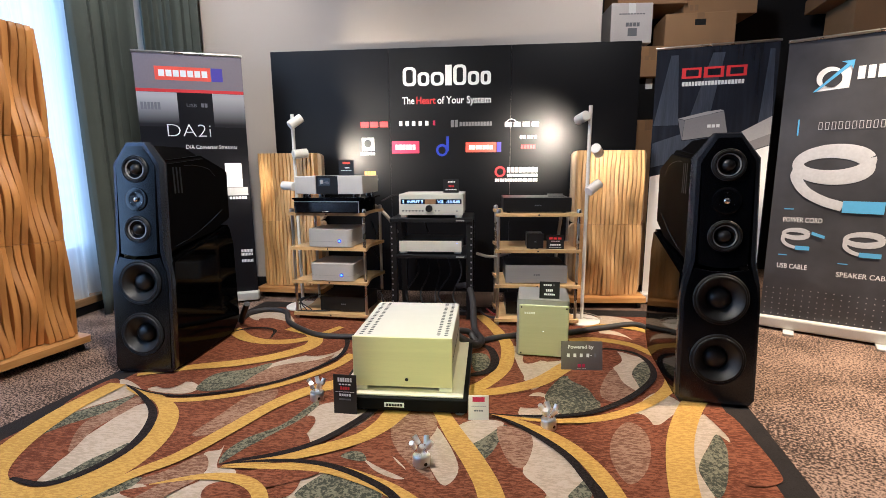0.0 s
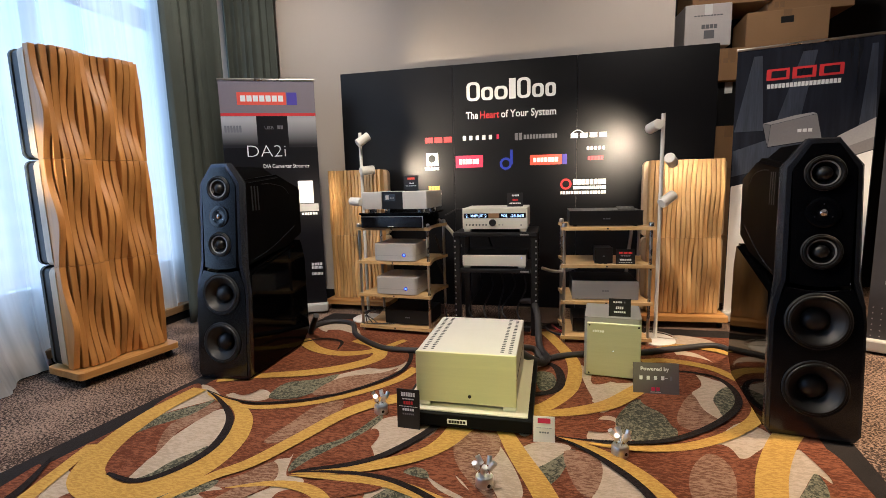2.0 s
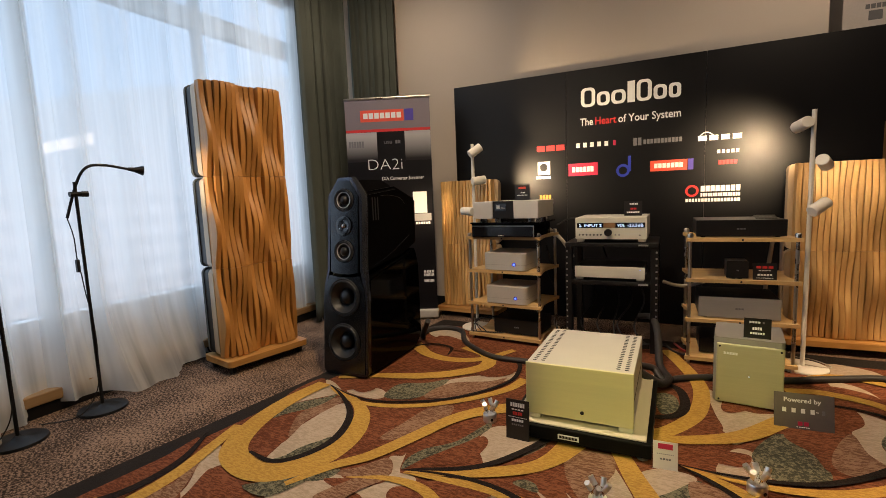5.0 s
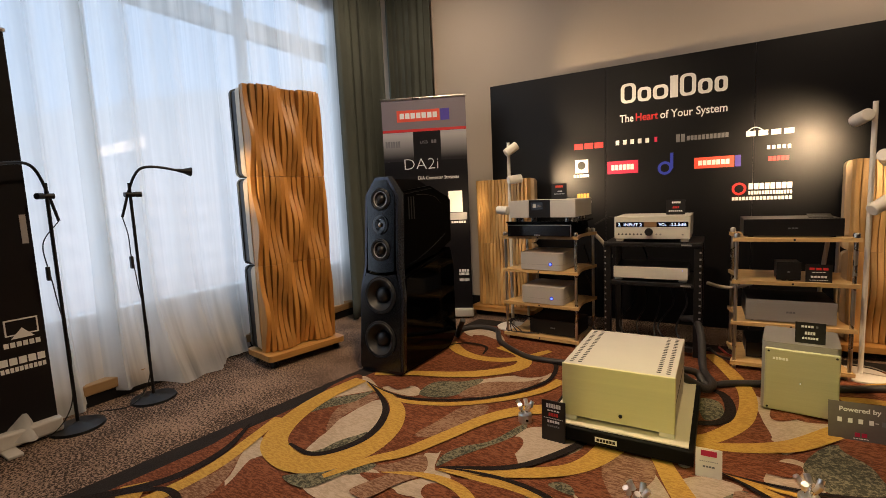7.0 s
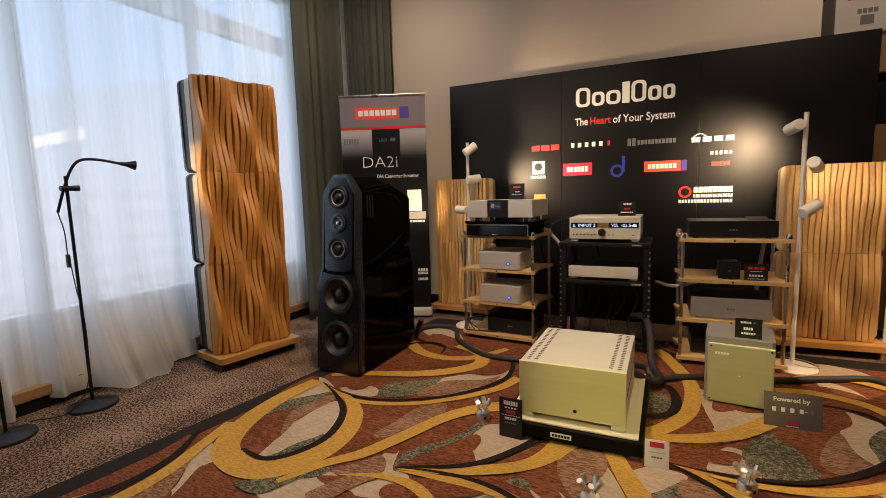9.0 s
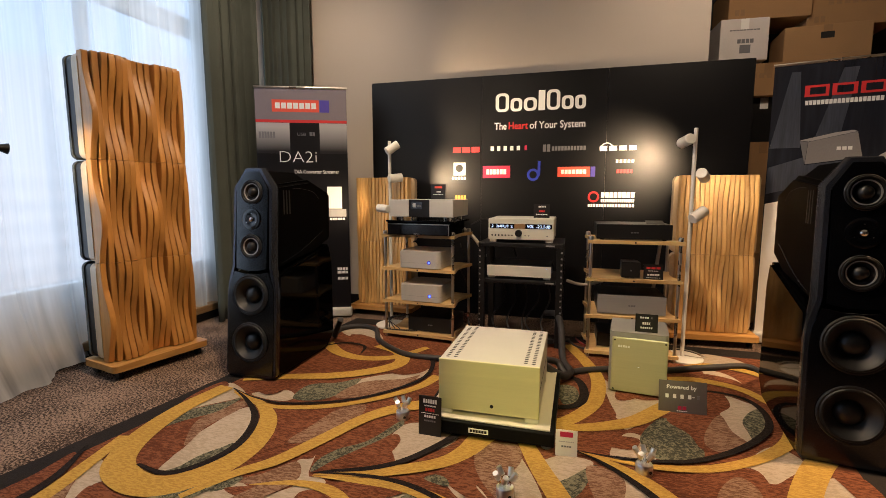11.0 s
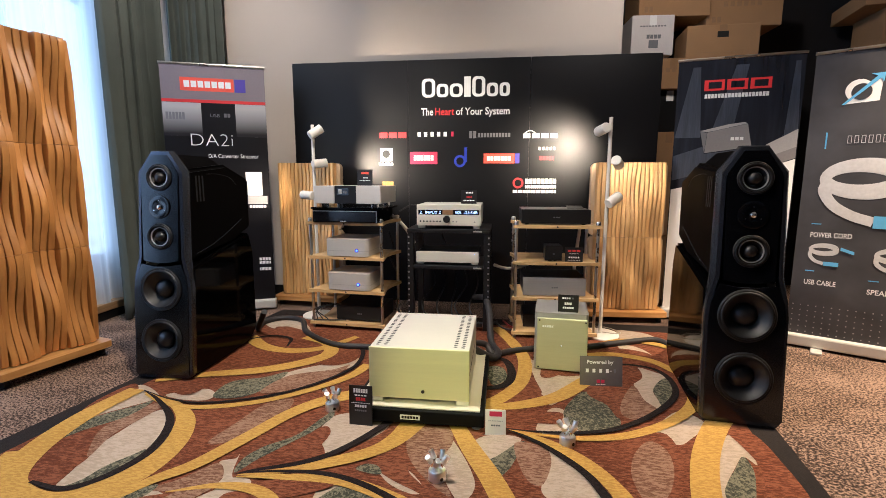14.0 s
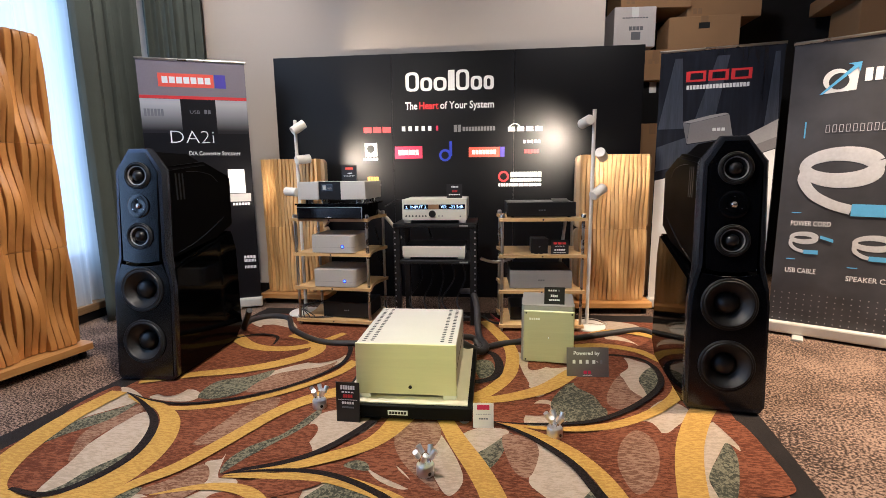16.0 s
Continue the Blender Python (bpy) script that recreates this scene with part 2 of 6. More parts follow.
M = {
    "wall": mat("beige_wall_paint", (0.50, 0.44, 0.375), 0.85, vary=0.05, scale=1.5, fine=220, bump=0.0006),
    # Unseen ceiling, darkened so that the black baffles mirror less of it.
    "ceiling": mat("dimmed_ceiling", (0.36, 0.345, 0.315), 0.9, vary=0.04),
    # Added closing walls out of view, dark brown to keep gloss blacks black.
    "panelling": mat("dark_closing_wall", (0.035, 0.025, 0.019), 0.6, vary=0.25, scale=2),
    # Recess walls near black: the unlit depth is put into their colour.
    "recess_shade": mat("shade_darkened_recess", (0.010, 0.010, 0.012), 0.9, vary=0.2),
    "board": mat("black_board_print", (0.003, 0.003, 0.004), 0.42, vary=0.15, scale=2, fine=300, bump=0.0001, spec=0.32),
    "white_print": mat("white_print", (0.80, 0.80, 0.78), 0.5, vary=0.04),
    "grey_print": mat("grey_print", (0.16, 0.16, 0.17), 0.5, vary=0.06),
    "red_print": mat("red_print", (0.62, 0.03, 0.03), 0.5, vary=0.06),
    "pink_print": mat("crimson_print", (0.50, 0.02, 0.07), 0.5, vary=0.06),
    "orange_print": mat("vermilion_print", (0.75, 0.09, 0.05), 0.5, vary=0.06),
    "blue_print": mat("blue_print", (0.02, 0.04, 0.40), 0.5, vary=0.06),
    "cyan_print": mat("cyan_print", (0.13, 0.42, 0.72), 0.5, vary=0.06),
    "indigo_print": mat("indigo_print", (0.07, 0.05, 0.35), 0.5, vary=0.06),
    "amber_print": mat("amber_print", (0.7, 0.35, 0.05), 0.5, vary=0.06),
    "banner_grey": mat("mauve_grey_banner_print", (0.20, 0.17, 0.19), 0.45, vary=0.08, scale=1.5),
    "banner_black": mat("black_banner_print", (0.007, 0.0065, 0.008), 0.38, vary=0.2, scale=2, spec=0.3),
    "ray_print": mat("blue_grey_ray_print", (0.042, 0.050, 0.070), 0.35, vary=0.5, scale=6, fine=30, stretch=(4, 1, 0.3)),
    "banner_navy": mat("navy_black_banner_print", (0.017, 0.019, 0.027), 0.24, vary=0.5, scale=3, fine=9, spec=0.55, stretch=(3, 1, 0.25)),
    "banner_slate": mat("slate_banner_print", (0.060, 0.060, 0.066), 0.34, vary=0.45, scale=1.6, fine=5, spec=0.35),
    "coil_print": mat("pale_grey_print", (0.55, 0.55, 0.56), 0.45, vary=0.12, scale=9, fine=60),
    "banner_silver": mat("silver_banner_print", (0.36, 0.35, 0.35), 0.42, vary=0.1, scale=3),
    "box_print": mat("printed_grey_box", (0.22, 0.21, 0.21), 0.42, vary=0.1, scale=3),
    "black_paint": mat("gloss_black_lacquer", (0.001, 0.001, 0.0011), 0.07, vary=0.1, spec=0.07),
    "baffle": mat("satin_black_baffle", (0.0018, 0.002, 0.0028), 0.18, vary=0.12, fine=300, bump=0.00004, spec=0.66),
    "satin_black": mat("satin_black_lacquer", (0.0018, 0.0017, 0.0018), 0.5, vary=0.2, scale=3, fine=260, bump=0.00006, spec=0.015),
    # Black edge trim; its blue tint stands in for the window's reflection.
    "edge": mat("window_tinted_black_edge", (0.060, 0.068, 0.088), 0.26, 0.85, vary=0.1, spec=0.5),
    "rubber": mat("black_rubber", (0.003, 0.003, 0.003), 0.55, vary=0.15),
    "cone": mat("grey_paper_cone", (0.013, 0.0125, 0.012), 0.5, vary=0.2, fine=200, bump=0.0002),
    "dust": mat("dark_dust_cap", (0.006, 0.0055, 0.0055), 0.4, vary=0.15),
    # Brushed aluminium of the amplifier front, yellow lamplight mixed into the colour.
    "lamplit_silver": mat("lamp_yellowed_aluminium", (0.66, 0.63, 0.36), 0.40, 0.25, vary=0.06, scale=3, fine=60, stretch=(0.3, 1, 14), bump=0.00003),
    "silver": mat("brushed_aluminium", (0.66, 0.64, 0.55), 0.40, 0.25, vary=0.06, scale=3, fine=60, stretch=(0.3, 1, 14), bump=0.00003),
    "cube_front": mat("brushed_champagne_panel", (0.46, 0.445, 0.29), 0.40, 0.25, vary=0.06, scale=3, fine=60, stretch=(0.3, 1, 14), bump=0.00003),
    "silver_top": mat("bead_blasted_aluminium", (0.60, 0.58, 0.52), 0.50, 0.2, vary=0.05, fine=400, bump=0.00006),
    "grey_alu": mat("grey_aluminium", (0.34, 0.33, 0.32), 0.42, 0.4, vary=0.06, stretch=(0.4, 1, 12), bump=0.00003),
    "pale_case": mat("pale_grey_metal_case", (0.60, 0.58, 0.54), 0.45, 0.35, vary=0.05),
    "chrome": mat("polished_chrome", (0.90, 0.89, 0.87), 0.16, 1.0, vary=0.05),
    "satin_chrome": mat("satin_chrome", (0.93, 0.92, 0.90), 0.34, 1.0, vary=0.08, fine=30),
    "tray_black": mat("matt_black_tray", (0.004, 0.004, 0.0042), 0.6, spec=0.12, vary=0.15),
    "rod": mat("satin_steel_rod", (0.58, 0.55, 0.50), 0.28, 1.0, vary=0.06),
    "black_metal": mat("black_powder_coat", (0.006, 0.006, 0.0065), 0.45, 0.0, spec=0.35, vary=0.15, fine=300, bump=0.0001),
    "black_case": mat("black_anodised_case", (0.009, 0.009, 0.0095), 0.36, 0.0, spec=0.4, vary=0.12),
    "glass_black": mat("black_display_glass", (0.006, 0.006, 0.008), 0.08, vary=0.1),
    "display": mat("blue_white_display", (0.2, 0.3, 0.6), 0.4, emit=(0.55, 0.75, 1.0), power=2.4),
    "led": mat("blue_led", (0.02, 0.05, 0.8), 0.3, emit=(0.05, 0.12, 1.0), power=7.0),
    "lampglow": mat("warm_lamp_lens", (0.8, 0.7, 0.5), 0.3, emit=(1.0, 0.75, 0.42), power=14.0),
    "white_paint": mat("white_enamel", (0.72, 0.69, 0.62), 0.4, vary=0.04),
    "cream": mat("cream_platform_top", (0.62, 0.56, 0.44), 0.5, vary=0.05, fine=200, bump=0.0001),
    "cable": mat("braided_black_cable", (0.018, 0.016, 0.016), 0.55, vary=0.35, fine=260, bump=0.0012),
    "red_cable": mat("red_cable_sheath", (0.25, 0.02, 0.02), 0.5, vary=0.1),
    "pale_cable": mat("pale_grey_cable", (0.42, 0.38, 0.31), 0.5, vary=0.12),
    "card": mat("black_card", (0.008, 0.0075, 0.0075), 0.4, vary=0.15),
    "grey_card": mat("taupe_card", (0.13, 0.11, 0.10), 0.55, vary=0.08),
    "white_card": mat("white_card", (0.74, 0.70, 0.64), 0.55, vary=0.03),
    "cardboard": mat("brown_cardboard", (0.33, 0.19, 0.085), 0.85, vary=0.14, scale=4, fine=160, bump=0.0003),
    "tape": mat("brown_packing_tape", (0.26, 0.15, 0.07), 0.35, vary=0.12),
    "white_carton": mat("white_carton", (0.62, 0.58, 0.56), 0.75, vary=0.06),
    "drape": mat("grey_green_drape", (0.088, 0.10, 0.086), 0.9, vary=0.16, scale=5, fine=400, bump=0.0006, spec=0.2),
    "border": mat("charcoal_carpet_border", (0.022, 0.018, 0.016), 0.98, vary=0.3, fine=300, bump=0.003, spec=0.1),
    "frame": mat("white_window_frame", (0.7, 0.7, 0.68), 0.4, vary=0.04),
    "pine": wood_mat("pine_slat", (0.58, 0.275, 0.066), (0.44, 0.185, 0.040)),
    # Pine of the rear diffusers, the spotlights' brightness put into the colour.
    "pine_lit": wood_mat("pale_pine_slat", (0.70, 0.45, 0.18), (0.54, 0.30, 0.10)),
    "pine_side": wood_mat("pale_birch_side", (0.56, 0.43, 0.28), (0.46, 0.34, 0.21)),
    "rear_grey": mat("grey_green_felt_panel", (0.10, 0.105, 0.095), 0.8, vary=0.1),
    "pine_base": wood_mat("pine_board", (0.56, 0.30, 0.09), (0.40, 0.185, 0.045), scale=(1.2, 9, 9)),
    "birch": wood_mat("birch_shelf", (0.62, 0.43, 0.20), (0.50, 0.31, 0.12), scale=(1.2, 9, 9)),
    "ledge": wood_mat("oak_ledge", (0.42, 0.26, 0.12), (0.30, 0.17, 0.07), scale=(9, 1.2, 9)),
    "carpet_brown": speckle_mat("brown_speckled_carpet", (0.315, 0.215, 0.155), (0.032, 0.021, 0.015), 84, 0.006, (0.125, 0.082, 0.059)),
    "c_sand": speckle_mat("carpet_sand", (0.43, 0.34, 0.255), (0.34, 0.265, 0.19), 120, 0.003, weave=0.3),
    "c_rust": speckle_mat("carpet_rust", (0.20, 0.070, 0.032), (0.095, 0.029, 0.013), 120, 0.003, weave=0.3),
    "c_mauve": speckle_mat("carpet_mauve_brown", (0.27, 0.16, 0.10), (0.14, 0.065, 0.036), 120, 0.003, weave=0.3),
    "c_sage": speckle_mat("carpet_sage", (0.17, 0.155, 0.10), (0.045, 0.046, 0.032), 70, 0.003),
    "c_gold": speckle_mat("carpet_gold", (0.48, 0.285, 0.062), (0.36, 0.205, 0.042), 120, 0.003, weave=0.3),
    "c_black": speckle_mat("carpet_black", (0.020, 0.014, 0.012), (0.010, 0.007, 0.006), 90, 0.003),
}


def sheer_material():
    m = bpy.data.materials.new("white_sheer_voile")
    m.use_nodes = True
    t = m.node_tree
    t.nodes.remove(t.nodes["Principled BSDF"])
    out = t.nodes["Material Output"]
    d, tr, tp = (t.nodes.new("ShaderNodeBsdf" + k) for k in ("Diffuse", "Translucent", "Transparent"))
    d.inputs[0].default_value = tr.inputs[0].default_value = (0.82, 0.82, 0.80, 1)
    a, b = t.nodes.new("ShaderNodeMixShader"), t.nodes.new("ShaderNodeMixShader")
    a.inputs[0].default_value = 0.5
    t.links.new(d.outputs[0], a.inputs[1])
    t.links.new(tr.outputs[0], a.inputs[2])
    tc, n = t.nodes.new("ShaderNodeTexCoord"), t.nodes.new("ShaderNodeTexNoise")
    mp = t.nodes.new("ShaderNodeMapping")
    mp.inputs["Scale"].default_value = (1, 5, 0.07)
    n.inputs["Scale"].default_value = 2.2
    n.inputs["Detail"].default_value = 3
    t.links.new(tc.outputs["Object"], mp.inputs[0])
    t.links.new(mp.outputs[0], n.inputs["Vector"])
    r = t.nodes.new("ShaderNodeMapRange")
    r.inputs["From Min"].default_value, r.inputs["From Max"].default_value = 0.3, 0.7
    r.inputs["To Min"].default_value, r.inputs["To Max"].default_value = 0.40, 0.88
    t.links.new(n.outputs[0], r.inputs[0])
    t.links.new(r.outputs[0], b.inputs[0])
    t.links.new(tp.outputs[0], b.inputs[1])
    t.links.new(a.outputs[0], b.inputs[2])
    t.links.new(b.outputs[0], out.inputs[0])
    return m


def outside_material():
    """Sky over a pale hill and a low building, seen far off through the window."""
    m = bpy.data.materials.new("outside_distance")
    m.use_nodes = True
    t = m.node_tree
    t.nodes.remove(t.nodes["Principled BSDF"])
    e = t.nodes.new("ShaderNodeEmission")
    tc, sep = t.nodes.new("ShaderNodeTexCoord"), t.nodes.new("ShaderNodeSeparateXYZ")
    t.links.new(tc.outputs["Object"], sep.inputs[0])
    n = t.nodes.new("ShaderNodeTexNoise")
    n.inputs["Scale"].default_value = 0.12
    t.links.new(tc.outputs["Object"], n.inputs["Vector"])
    ad = t.nodes.new("ShaderNodeMath")
    ad.operation = "MULTIPLY_ADD"
    ad.inputs[1].default_value = 3.0
    t.links.new(n.outputs[0], ad.inputs[0])
    tilt = t.nodes.new("ShaderNodeMath")
    tilt.operation = "MULTIPLY_ADD"
    tilt.inputs[1].default_value = -0.26
    t.links.new(sep.outputs["Y"], tilt.inputs[0])
    t.links.new(sep.outputs["Z"], tilt.inputs[2])
    t.links.new(tilt.outputs[0], ad.inputs[2])
    mr = t.nodes.new("ShaderNodeMapRange")
    mr.inputs["From Min"].default_value, mr.inputs["From Max"].default_value = -13.6, 26.4
    t.links.new(ad.outputs[0], mr.inputs[0])
    r = t.nodes.new("ShaderNodeValToRGB")
    el = r.color_ramp.elements
    el[0].position, el[0].color = 0.0, (0.50, 0.55, 0.63, 1)
    el[1].position, el[1].color = 1.0, (0.42, 0.66, 1.0, 1)
    for p, c in ((0.28, (0.60, 0.69, 0.80)), (0.515, (0.50, 0.63, 0.76)), (0.525, (0.50, 0.73, 1.0))):
        x = el.new(p)
        x.color = (*c, 1)
    t.links.new(mr.outputs[0], r.inputs[0])
    band = t.nodes.new("ShaderNodeTexWave")
    band.bands_direction = "Z"
    band.inputs["Scale"].default_value, band.inputs["Distortion"].default_value = 0.185, 0.5
    t.links.new(tc.outputs["Object"], band.inputs["Vector"])
    low = t.nodes.new("ShaderNodeMapRange")
    low.inputs["From Min"].default_value, low.inputs["From Max"].default_value = 3.5, 2.5
    low.inputs["To Max"].default_value = 0.14
    t.links.new(sep.outputs["Z"], low.inputs[0])
    mix = t.nodes.new("ShaderNodeMix")
    mix.data_type = "RGBA"
    t.links.new(low.outputs[0], mix.inputs["Factor"])
    t.links.new(r.outputs[0], mix.inputs["A"])
    t.links.new(band.outputs["Color"], mix.inputs["B"])
    t.links.new(mix.outputs["Result"], e.inputs[0])
    e.inputs[1].default_value = 1.75
    t.links.new(e.outputs[0], t.nodes["Material Output"].inputs[0])
    return m


M["sheer"], M["outside"] = sheer_material(), outside_material()
M["roof_glare"] = mat("sunlit_far_roof", (0.8, 0.8, 0.8), 0.6, emit=(1, 1, 1), power=1.9)


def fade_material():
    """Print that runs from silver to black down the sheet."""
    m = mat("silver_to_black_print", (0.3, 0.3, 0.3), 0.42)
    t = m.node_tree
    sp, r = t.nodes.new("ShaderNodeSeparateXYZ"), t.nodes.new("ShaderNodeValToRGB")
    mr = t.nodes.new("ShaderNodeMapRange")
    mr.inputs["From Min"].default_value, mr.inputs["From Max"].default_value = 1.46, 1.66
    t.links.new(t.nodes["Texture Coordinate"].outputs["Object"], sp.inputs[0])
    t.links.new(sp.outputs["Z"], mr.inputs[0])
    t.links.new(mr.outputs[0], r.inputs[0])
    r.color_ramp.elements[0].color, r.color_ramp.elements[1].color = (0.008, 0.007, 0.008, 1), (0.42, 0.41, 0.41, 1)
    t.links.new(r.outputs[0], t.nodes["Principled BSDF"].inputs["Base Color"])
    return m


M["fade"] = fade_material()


# ---- building helpers ----
def thing(name, m, label="", category="", group="", kind=""):
    ob = new(name)
    ob.empty_display_size = 0.1
    ob.matrix_basis = m
    return tagged(ob, label, category, group, kind)


def mesh_of(name, bm, material, smooth=False):
    me = bpy.data.meshes.new(name)
    bmesh.ops.recalc_face_normals(bm, faces=bm.faces)
    bm.to_mesh(me)
    bm.free()
    me.materials.append(M[material])
    if smooth:
        for p in me.polygons:
            p.use_smooth = True
        me.set_sharp_from_angle(angle=radians(38))
    return me


def part(name, bm, material, parent, label="", smooth=False):
    """One mesh object under a thing or a part, in the thing's own axes."""
    ob = new(name, bm if isinstance(bm, bpy.types.Mesh) else mesh_of(name, bm, material, smooth))
    ob.parent = parent
    return tagged(ob, label)


def whole(name, bm, material, m, label="", category="", group="", kind="", smooth=False):
    ob = new(name, mesh_of(name, bm, material, smooth))
    ob.matrix_world = m
    return tagged(ob, label, category, group, kind)


def box(bm, x0, x1, y0, y1, z0, z1, bev=0.0, seg=2):
    v = [bm.verts.new((x, y, z)) for x in (x0, x1) for y in (y0, y1) for z in (z0, z1)]
    fs = [bm.faces.new([v[i] for i in f]) for f in ((0, 1, 3, 2), (4, 6, 7, 5), (0, 4, 5, 1), (2, 3, 7, 6), (0, 2, 6, 4), (1, 5, 7, 3))]
    if bev:
        es = list({e for f in fs for e in f.edges})
        bmesh.ops.bevel(bm, geom=es, offset=bev, segments=seg, affect="EDGES", profile=0.5)
    return bm


def B(x0, x1, y0, y1, z0, z1, bev=0.0, seg=2):
    return box(bmesh.new(), x0, x1, y0, y1, z0, z1, bev, seg)


def tube(bm, pts, r, seg=10, closed_ends=True):
    """A round bar or cable along points; r: one radius or one for each point."""
    pts = [Vector(p) for p in pts]
    rs = r if isinstance(r, (list, tuple)) else [r] * len(pts)
    rings, side = [], None
    for i, p in enumerate(pts):
        d = (pts[min(i + 1, len(pts) - 1)] - pts[max(i - 1, 0)]).normalized()
        if side is None:
            side = d.orthogonal().normalized()
        side = (side - d * side.dot(d)).normalized()
        up = d.cross(side)
        rings.append([bm.verts.new(p + rs[i] * (math.cos(a) * side + math.sin(a) * up)) for a in (2 * math.pi * k / seg for k in range(seg))])
    for a, b in zip(rings, rings[1:]):
        for k in range(seg):
            bm.faces.new((a[k], a[(k + 1) % seg], b[(k + 1) % seg], b[k]))
    if closed_ends:
        bm.faces.new(rings[0][::-1])
        bm.faces.new(rings[-1])
    return bm


def T(pts, r, seg=10):
    return tube(bmesh.new(), pts, r, seg)


def smooth_path(pts, n=8):
    """Points of a Catmull-Rom curve through pts."""
    pts = [Vector(p) for p in pts]
    q = [2 * pts[0] - pts[1], *pts, 2 * pts[-1] - pts[-2]]
    out = []
    for i in range(1, len(q) - 2):
        a, b, c, d = q[i - 1:i + 3]
        for k in range(n):
            t = k / n
            out.append(0.5 * (2 * b + (c - a) * t + (2 * a - 5 * b + 4 * c - d) * t * t + (3 * b - a - 3 * c + d) * t ** 3))
    return out + [pts[-1]]


def lathe(bm, profile, m=Matrix(), seg=32):
    """Turns (radius, height) pairs round the z axis of m."""
    rings = []
    for r, z in profile:
        if r < 1e-6:
            rings.append([bm.verts.new(m @ Vector((0, 0, z)))])
        else:
            rings.append([bm.verts.new(m @ Vector((r * math.cos(2 * math.pi * k / seg), r * math.sin(2 * math.pi * k / seg), z))) for k in range(seg)])
    for a, b in zip(rings, rings[1:]):
        for k in range(seg):
            j = (k + 1) % seg
            if len(a) == 1 and len(b) == 1:
                continue
            if len(a) == 1:
                bm.faces.new((a[0], b[k], b[j]))
            elif len(b) == 1:
                bm.faces.new((a[k], a[j], b[0]))
            else:
                bm.faces.new((a[k], a[j], b[j], b[k]))
    return bm


def L(profile, m=Matrix(), seg=32):
    return lathe(bmesh.new(), profile, m, seg)


def prism(bm, poly, to3, d):
    """Extrudes a 2D outline: to3(u, v, 0) to to3(u, v, d)."""
    a = [bm.verts.new(to3(u, v, 0)) for u, v in poly]
    b = [bm.verts.new(to3(u, v, d)) for u, v in poly]
    bm.faces.new(a)
    bm.faces.new(b[::-1])
    n = len(poly)
    for i in range(n):
        bm.faces.new((a[i], b[i], b[(i + 1) % n], a[(i + 1) % n]))
    return bm


def round_rect(x0, x1, y0, y1, r, seg=5):
    out = []
    for cx, cy, a0 in ((x1 - r, y1 - r, 0), (x0 + r, y1 - r, 90), (x0 + r, y0 + r, 180), (x1 - r, y0 + r, 270)):
        for k in range(seg + 1):
            a = radians(a0 + 90 * k / seg)
            out.append((cx + r * math.cos(a), cy + r * math.sin(a)))
    return out


def xy(u, v, d):
    return (u, v, d)


def xz(u, v, d):
    return (u, -d, v)


def yz(u, v, d):
    return (d, u, v)


def text_mesh(body, size, width=None, bold=0.0):
    """Flat letters of the built-in font in the xz plane, facing -y, from the origin to the right."""
    cu = bpy.data.curves.new("text", "FONT")
    cu.body, cu.size, cu.offset, cu.extrude, cu.resolution_u = body, size, bold, 0.0004, 3
    ob = bpy.data.objects.new("text", cu)
    me = bpy.data.meshes.new_from_object(ob)
    bpy.data.objects.remove(ob)
    xs = [v.co.x for v in me.vertices]
    k = width / (max(xs) - min(xs)) if width else 1
    x0 = min(xs)
    for v in me.vertices:
        v.co = ((v.co.x - x0) * k, -v.co.z, v.co.y)
    me.materials.clear()
    return me


def writing(body, x, y, z, size, material, parent, width=None, name="lettering", bold=0.0, label=""):
    me = text_mesh(body, size, width, bold)
    me.materials.append(M[material])
    ob = new(name, me)
    ob.parent = parent
    ob.location = (x, y, z)
    return tagged(ob, label)


def bars(name, x0, x1, z0, z1, y, material, parent, n=1, gap=0.3, label="", thick=0.0008):
    """n plain blocks side by side that stand for writing or a mark."""
    bm = bmesh.new()
    w = (x1 - x0) / (n + (n - 1) * gap)
    for i in range(n):
        a = x0 + i * w * (1 + gap)
        box(bm, a, a + w, y - thick, y, z0, z1)
    return part(name, bm, material, parent, label)


